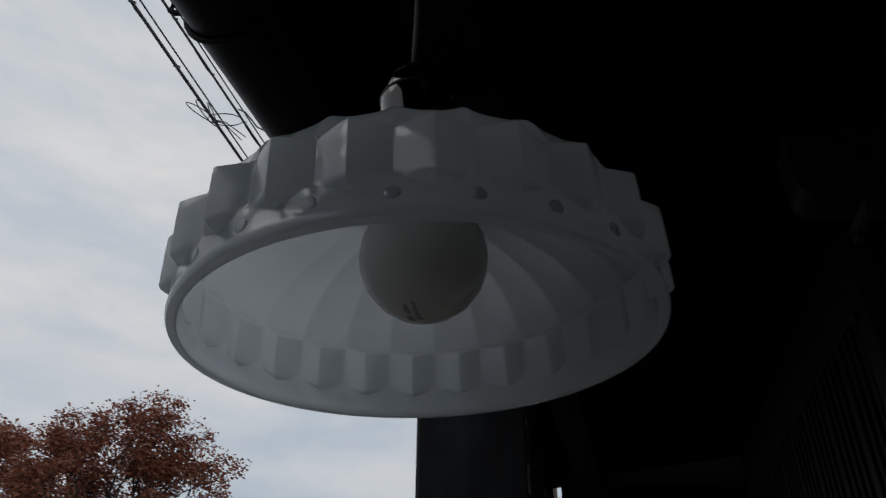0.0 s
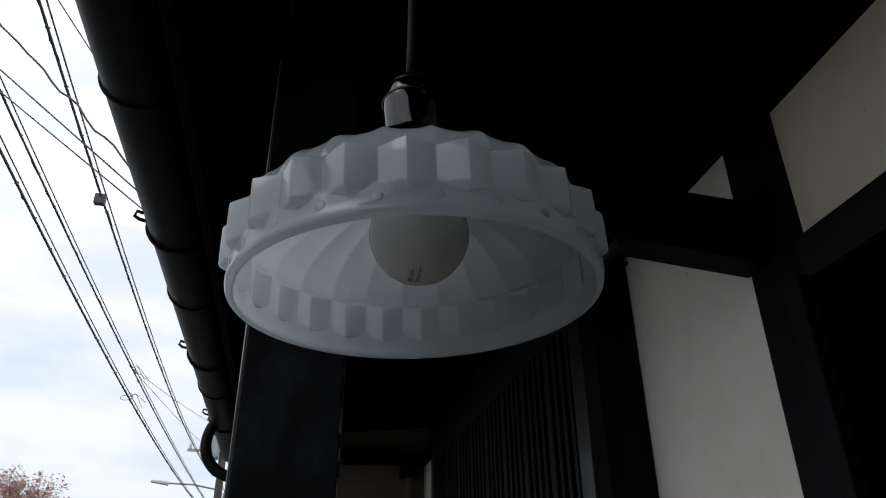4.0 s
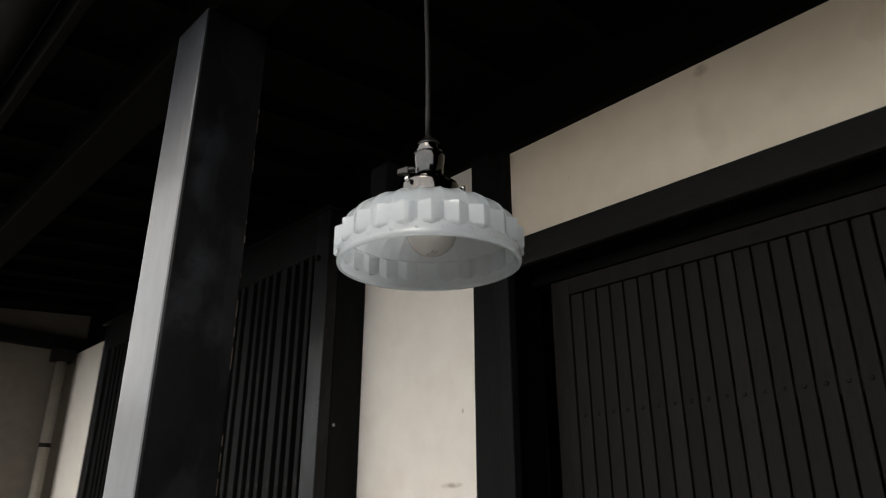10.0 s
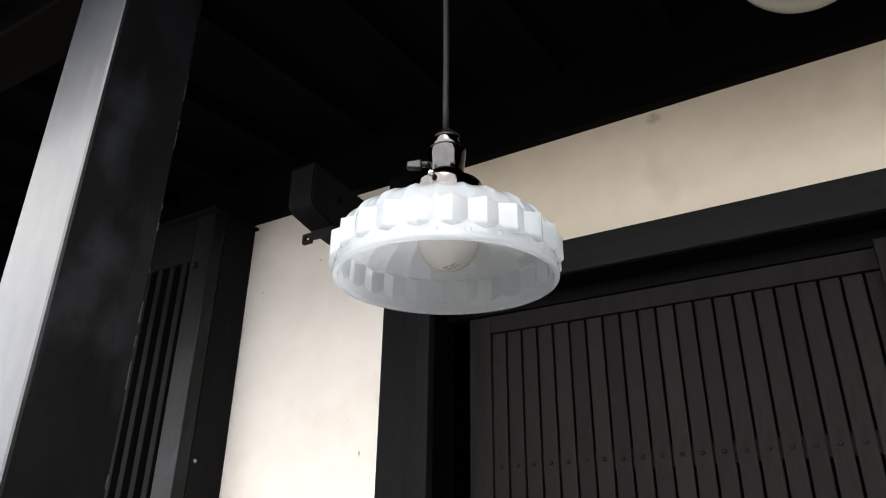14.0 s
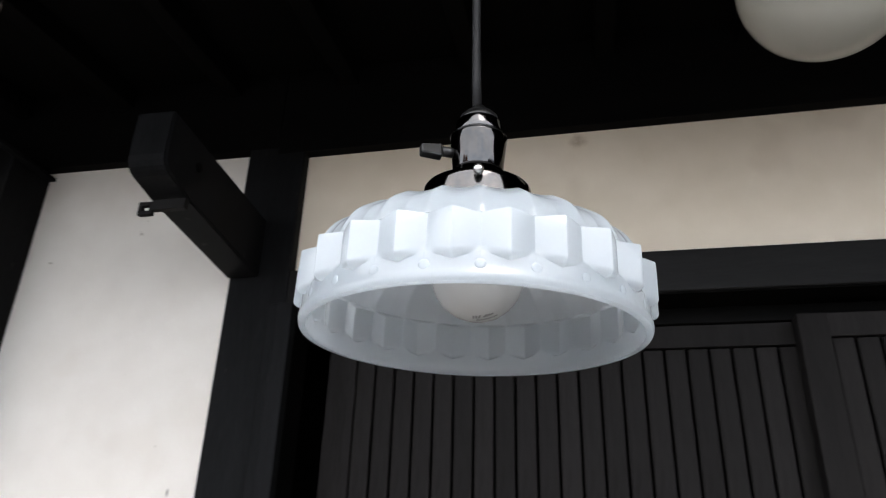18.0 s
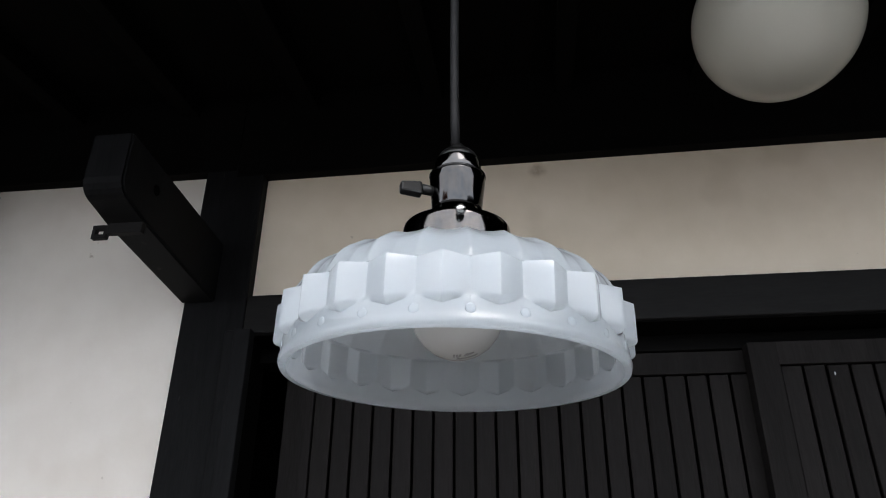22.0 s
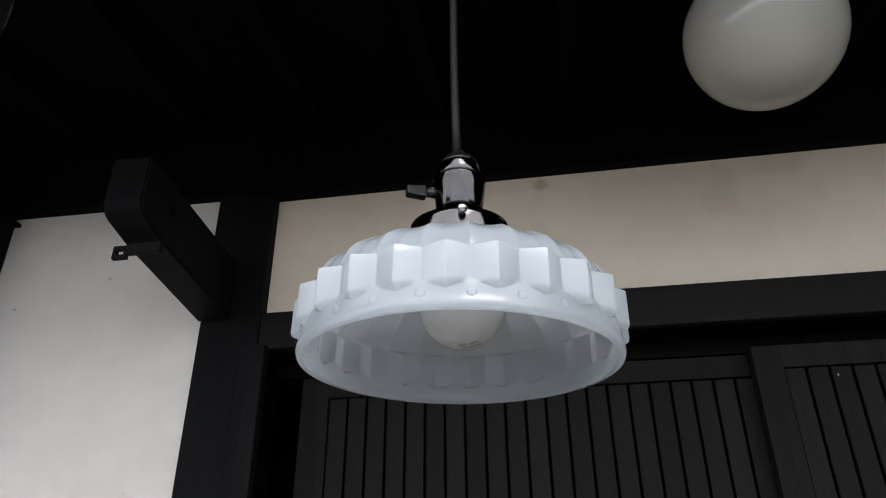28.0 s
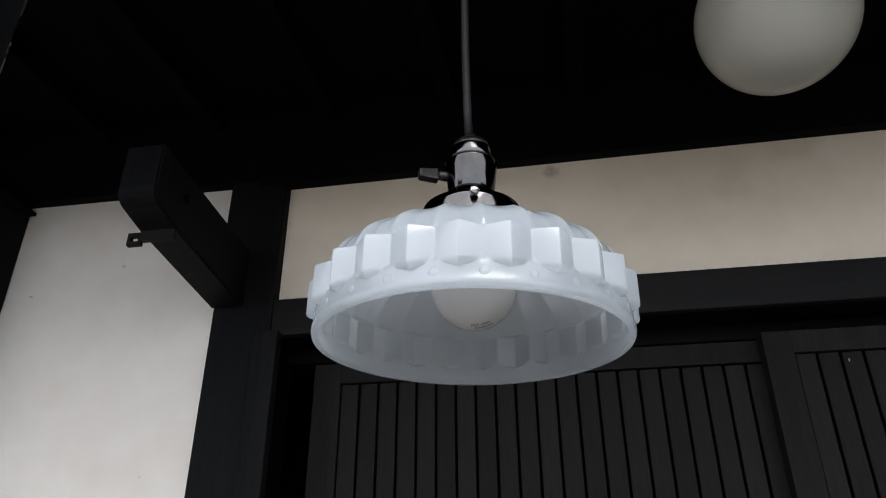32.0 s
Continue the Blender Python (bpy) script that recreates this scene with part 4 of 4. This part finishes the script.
# untidy coils of spare wire tied to the cables
for at, size, turns, seed in ((on_cable(-3.93, 8.31, -3.17, 5.61, 0.84, 4.64), 0.24, 4, 1), (on_cable(-4.26, 9.06, -2.97, 5.75, 0.65, 14.67), 0.1, 3, 2), (on_cable(-3.93, 8.31, -3.17, 5.61, 0.84, 14.8), 0.1, 2, 3)):
    rnd = random.Random(seed)
    coil = thing("wire_coil", "loose coil of thin black wire tied to a street cable", "wire coil", "coils on the street cables", at=at)
    for k in range(turns):
        u = Vector((rnd.uniform(-0.5, 0.5), rnd.uniform(-0.5, 1), rnd.uniform(-0.3, 0.3))).normalized()
        w = Vector((0.9, 0.2, 0.5)).cross(u).normalized()
        r = size * rnd.uniform(0.5, 1.0)
        loop = [r * (math.cos(a) - 0.7) * u + r * 0.8 * math.sin(a) * w for a in [k2 * math.pi / 12 + rnd.uniform(-0.1, 0.1) for k2 in range(22)]]
        part("loop", tube(loop, 0.006, 5), CABLE, coil)
    for k in range(2):
        tail = [Vector((0, 0, 0)), Vector((rnd.uniform(0, 0.12), 0.12, rnd.uniform(-0.06, 0.12))), Vector((rnd.uniform(0.12, 0.3), 0.3, rnd.uniform(-0.18, 0.12)))]
        part("loose_end", tube(tail, 0.006, 5), CABLE, coil)
tag = on_cable(-2.26, 7.30, -3.03, 6.94, 1.03, 7.28)
marker = thing("cable_tag", "small dark marker clip on a street cable", "cable clip", at=tag)
part("clip", box(-0.07, 0.05, -0.04, 0.04, -0.10, 0.03, 0.01), CABLE, marker)
# thin service wires that slope over to the next house
for i, (start, yb, zb, rad, wavy) in enumerate((((-3.64, 4.95, 7.19), 5.02, 3.48, 0.009, 1), ((-3.55, 5.19, 6.67), 5.04, 3.65, 0.007, 0), ((-3.39, 5.17, 6.31), 4.5, 3.42, 0.006, 0), ((-3.33, 4.5, 7.78), 6.03, 3.62, 0.006, 0))):
    cable("service_wire", start, (-0.015, yb, zb + 0.06), 0.0, rad, "thin service wire sloping over to the next house", 0, i + 20, 0.035 * wavy)
hoop = on_cable(-4.26, 9.06, -2.97, 5.75, 0.65, 14.67)
for i, (az, el) in enumerate(((5.05, 13.2), (5.05, 11.0))):
    cable("drop_wire", hoop, bearing(az, el, 30), 0.1, 0.006, "thin drop wire between cable and pole", 0, i + 30)
for i, (p, q) in enumerate((((4.6, 8.2), (2.2, 4.6)), ((4.4, 6.0), (2.5, 3.4)), ((5.0, 9.4), (2.0, 7.0)))):
    cable("far_wire", bearing(*p, 30), bearing(*q, 62), 0.8, 0.017, "wire running on down the street", 0, i + 40)

for az, el, dist in ((2.9, 8.8, 9.0), (1.8, 4.85, 16.0)):
    c = bearing(az, el, dist)
    horn = thing("horn_speaker", "cream loudspeaker horn fixed to the next house", "loudspeaker", "street loudspeakers", at=c)
    bm = lathe([(0.022, 0.17), (0.032, 0.09), (0.055, 0.02), (0.09, -0.05), (0.130, -0.10), (0.135, -0.104), (0.125, -0.10), (0.02, 0.12)], 28)
    ob = part("horn", bm, HORN, horn, smooth=True)
    way = Vector((-0.36, 0.34, -0.86)).normalized()
    ob.rotation_euler = way.to_track_quat("-Z", "Y").to_euler()
    part("driver", tube([way * -0.13, way * -0.235], 0.042, 14), HORN, horn, smooth=True)
    part("clamp", tube([way * -0.085, way * -0.1], 0.036, 14), IRON, horn)
    part("bracket", tube([way * -0.17, way * -0.17 + Vector((0.12, 0.03, -0.03)), (-0.02 - c.x, 0.06, 0.1)], 0.02, 8), IRON, horn)

# car park lamp with two box heads
p = bearing(22.45, 0, 34)
post = thing("car_park_lamp", "grey lamp post with two square floodlight heads", "lamp post", at=(p.x, p.y, GROUND - 0.15))
hgt = EYE.z + 34 * math.tan(radians(6.95)) - GROUND + 0.15
part("shaft", tube([(0, 0, 0), (0, 0, hgt - 0.1)], 0.09, 12), STEEL, post, smooth=True)
part("yoke", box(-0.4, 0.4, -0.04, 0.04, hgt - 0.16, hgt - 0.1, 0.01), STEEL, post)
for s in (-1, 1):
    ob = part("floodlight", box(s * 0.40 - 0.31, s * 0.40 + 0.31, -0.2, 0.2, hgt - 0.1, hgt + 0.36, 0.03), STEEL, post)
    part("glass", box(s * 0.40 - 0.27, s * 0.40 + 0.27, -0.215, -0.202, hgt - 0.05, hgt + 0.29, 0.01), WHITE, ob)


# ---- trees ----
def tree(az, dist, top_el, spread, base_el, leaf, count, label, seed, leaf_size=0.11, clumps=60, gap=0.35, bark=None):
    """Trunk and limbs that reach out to clumps of leaves over an uneven crown."""
    rnd = random.Random(seed)
    p = bearing(az, 0, dist)
    ground = GROUND - 0.15
    height = EYE.z + dist * math.tan(radians(top_el)) - ground
    low = EYE.z + dist * math.tan(radians(base_el)) - ground
    ob = thing("street_tree", label, "tree", at=(p.x, p.y, ground))
    fork = max(0.8, low * 0.55)
    bm = bmesh.new()
    tube([(0, 0, 0), (0.06, 0.02, fork * 0.5), (-0.03, 0.05, fork)], height * 0.022, 9, bm, height * 0.016)
    mains = []
    for k in range(6):
        a = 2 * math.pi * (k + rnd.uniform(-0.3, 0.3)) / 6
        reach = spread * rnd.uniform(0.3, 0.55)
        tip = Vector((reach * math.cos(a), reach * math.sin(a), low + (height - low) * rnd.uniform(0.35, 0.6)))
        mid = Vector((tip.x * 0.45, tip.y * 0.45, fork + (tip.z - fork) * 0.5)) + Vector((rnd.uniform(-0.1, 0.1), rnd.uniform(-0.1, 0.1), 0))
        root = Vector((0, 0, fork * rnd.uniform(0.85, 1.0)))
        tube([root, root.lerp(mid, 0.5) + Vector((rnd.uniform(-0.06, 0.06), rnd.uniform(-0.06, 0.06), 0)), mid, tip], height * 0.010, 7, bm, height * 0.004)
        mains.append((mid, tip))
    spots = []
    for k in range(clumps):
        a = rnd.uniform(0, 2 * math.pi)
        h = rnd.random() ** 0.9
        wide = spread * math.sin(math.pi * (0.17 + 0.75 * h)) ** 0.8 * (0.86 + 0.14 * math.sin(3 * a + seed)) * math.sqrt(rnd.uniform(0.12, 1))
        if h < 0.15:
            wide *= 0.85
        c = Vector((wide * math.cos(a), wide * math.sin(a), low + (height * 0.97 - low) * h))
        spots.append((c, spread * rnd.uniform(0.09, 0.19)))
        mid, tip = min(mains, key=lambda m: (m[1] - c).length)
        s0 = mid.lerp(tip, rnd.uniform(0.2, 1.0))
        bend = s0.lerp(c, 0.5) + Vector((rnd.uniform(-1, 1), rnd.uniform(-1, 1), rnd.uniform(-0.6, 0.6))) * spread * 0.06
        tube([s0, bend, c], height * 0.0032, 5, bm, height * 0.001)
        for j in range(3):
            e = c + Vector((rnd.gauss(0, 1), rnd.gauss(0, 1), rnd.uniform(0.0, 1.2))) * spread * 0.1
            tube([bend.lerp(c, 0.6), e], height * 0.0012, 4, bm, height * 0.0006)
    part("trunk", bm, bark or BARK, ob, smooth=True)
    verts, faces = [], []
    for k in range(count):
        c0, r0 = spots[int(rnd.random() ** (1 + gap) * len(spots))]
        way = Vector((rnd.gauss(0, 1), rnd.gauss(0, 1), rnd.gauss(0, 1))).normalized() * r0 * 1.45 * rnd.random() ** 0.45
        c = c0 + Vector((way.x, way.y, way.z * 0.5))
        u = Vector((rnd.uniform(-1, 1), rnd.uniform(-1, 1), rnd.uniform(-0.6, 0.6))).normalized()
        w = u.cross(Vector((rnd.uniform(-1, 1), rnd.uniform(-1, 1), rnd.uniform(-1, 1)))).normalized()
        q = leaf_size * rnd.uniform(0.5, 1.2)
        n0 = len(verts)
        verts += [c - u * q * 0.6, c + w * q * 0.4, c + u * q * 0.6, c - w * q * 0.4]
        faces.append((n0, n0 + 1, n0 + 2, n0 + 3))
    me = bpy.data.meshes.new("crown")
    me.from_pydata([tuple(v) for v in verts], [], faces)
    me.materials.append(leaf)
    crown = new("crown", me)
    crown.parent = ob
    tagged(crown, kind="stuff")
    return ob


def fan_tree(az, dist, top_el, spread, base_el, leaf, label, seed, leaves=55, leaf_size=0.06, depth=6, clump=0.16, bark=None):
    """A tree whose limbs fan out from a low fork and split again and again, with leaves round the last twigs."""
    rnd = random.Random(seed)
    p = bearing(az, 0, dist)
    ground = GROUND - 0.15
    height = EYE.z + dist * math.tan(radians(top_el)) - ground
    fork = max(0.7, EYE.z + dist * math.tan(radians(base_el)) - ground)
    rise = height - fork
    limbs, tips = [], []

    def grow(at, way, length, level):
        side = way.cross(Vector((rnd.uniform(-1, 1), rnd.uniform(-1, 1), rnd.uniform(-1, 1)))).normalized()
        mid = at + way * length * 0.5 + side * length * 0.07
        end = at + way * length
        limbs.append((at, mid, end, level))
        if level >= depth - 2:
            tips.append((end, level))
        if level == depth - 1:
            return
        first = rnd.uniform(0, 2 * math.pi)
        count = 3 if level < 2 or rnd.random() < 0.35 else 2
        u = way.orthogonal().normalized()
        v = way.cross(u)
        for k in range(count):
            a = first + 2 * math.pi * (k + rnd.uniform(-0.2, 0.2)) / count
            lean = radians(rnd.uniform(16, 40))
            child = way * math.cos(lean) + (u * math.cos(a) + v * math.sin(a)) * math.sin(lean)
            child.z += 0.05
            grow(end, child.normalized(), length * rnd.uniform(0.62, 0.92), level + 1)

    mains = 5
    for k in range(mains):
        a = 2 * math.pi * (k + rnd.uniform(-0.3, 0.3)) / mains
        lean = radians(rnd.uniform(22, 55))
        grow(Vector((0, 0, 0)), Vector((math.sin(lean) * math.cos(a), math.sin(lean) * math.sin(a), math.cos(lean))), rnd.uniform(0.8, 1.1), 0)
    high = sorted(e.z for e, _ in tips)[-3] + 0.1
    wide = sorted(math.hypot(e.x, e.y) for e, _ in tips)[int(len(tips) * 0.985)]

    def fitted(q):
        return Vector((q.x * spread / wide, q.y * spread / wide, fork + q.z * rise / high))

    ob = thing("street_tree", label, "tree", at=(p.x, p.y, ground))
    bm = bmesh.new()
    tube([(0, 0, 0), (0.04, 0.02, fork * 0.5), (0, 0, fork + 0.1)], height * 0.026, 9, bm, height * 0.02)
    for at, mid, end, level in limbs:
        r = height * 0.0105 * 0.56 ** level
        tube([fitted(at), fitted(mid), fitted(end)], r, 6 if level < 3 else 4, bm, r * 0.62)
    part("trunk", bm, bark or BARK, ob, smooth=True)
    verts, faces = [], []
    for end, level in tips:
        c0 = fitted(end)
        size = clump * rnd.uniform(0.7, 1.4)
        for k in range(int(leaves * rnd.uniform(0.3, 1.5))):
            way = Vector((rnd.gauss(0, 1), rnd.gauss(0, 1), rnd.gauss(0, 0.55))) * size * 0.6
            c = c0 + way
            u = Vector((rnd.uniform(-1, 1), rnd.uniform(-1, 1), rnd.uniform(-0.6, 0.6))).normalized()
            w = u.cross(Vector((rnd.uniform(-1, 1), rnd.uniform(-1, 1), rnd.uniform(-1, 1)))).normalized()
            q = leaf_size * rnd.uniform(0.5, 1.2)
            n0 = len(verts)
            verts += [c - u * q * 0.6, c + w * q * 0.4, c + u * q * 0.6, c - w * q * 0.4]
            faces.append((n0, n0 + 1, n0 + 2, n0 + 3))
    me = bpy.data.meshes.new("crown")
    me.from_pydata([tuple(v) for v in verts], [], faces)
    me.materials.append(leaf)
    crown = new("crown", me)
    crown.parent = ob
    tagged(crown, kind="stuff")
    return ob


fan_tree(37.3, 15, 18.1, 1.95, 5.2, RED_LEAF, "rust-red autumn tree with a wide ragged crown", 5, 42, 0.06, 6, 0.17)
fan_tree(18.3, 34, 10.1, 2.05, 2.6, PALE_LEAF, "thin russet autumn tree, half bare", 14, 6, 0.085, 7, 0.13, PALE_BARK)
tree(11.2, 42, 8.0, 2.6, 2.2, YELLOW_LEAF, 26000, "broad yellow-green tree turning for autumn", 17, 0.11, 190, 0.1)
tree(15.2, 42, 5.6, 0.5, 1.5, YELLOW_LEAF, 3500, "small olive-green pointed tree beyond the car park", 29, 0.1, 40, 0.1)
tree(6.4, 55, 6.4, 1.9, 2.0, GREEN_LEAF, 9000, "dark green evergreen tree beyond the pole", 23, 0.13, 90, 0.0)
tree(9.0, 60, 5.4, 3.4, 0.6, GREEN_LEAF, 9000, "low green tree behind the yellow one", 31, 0.15, 90, 0.0)
tree(4.0, 70, 4.2, 2.4, 0.6, GREEN_LEAF, 7000, "far rounded green tree", 37, 0.2, 50, 0.0)
fan_tree(46.5, 19, 15.5, 2.9, 4.5, RED_LEAF, "second rust-red tree further over", 41, 30, 0.08, 6, 0.2)
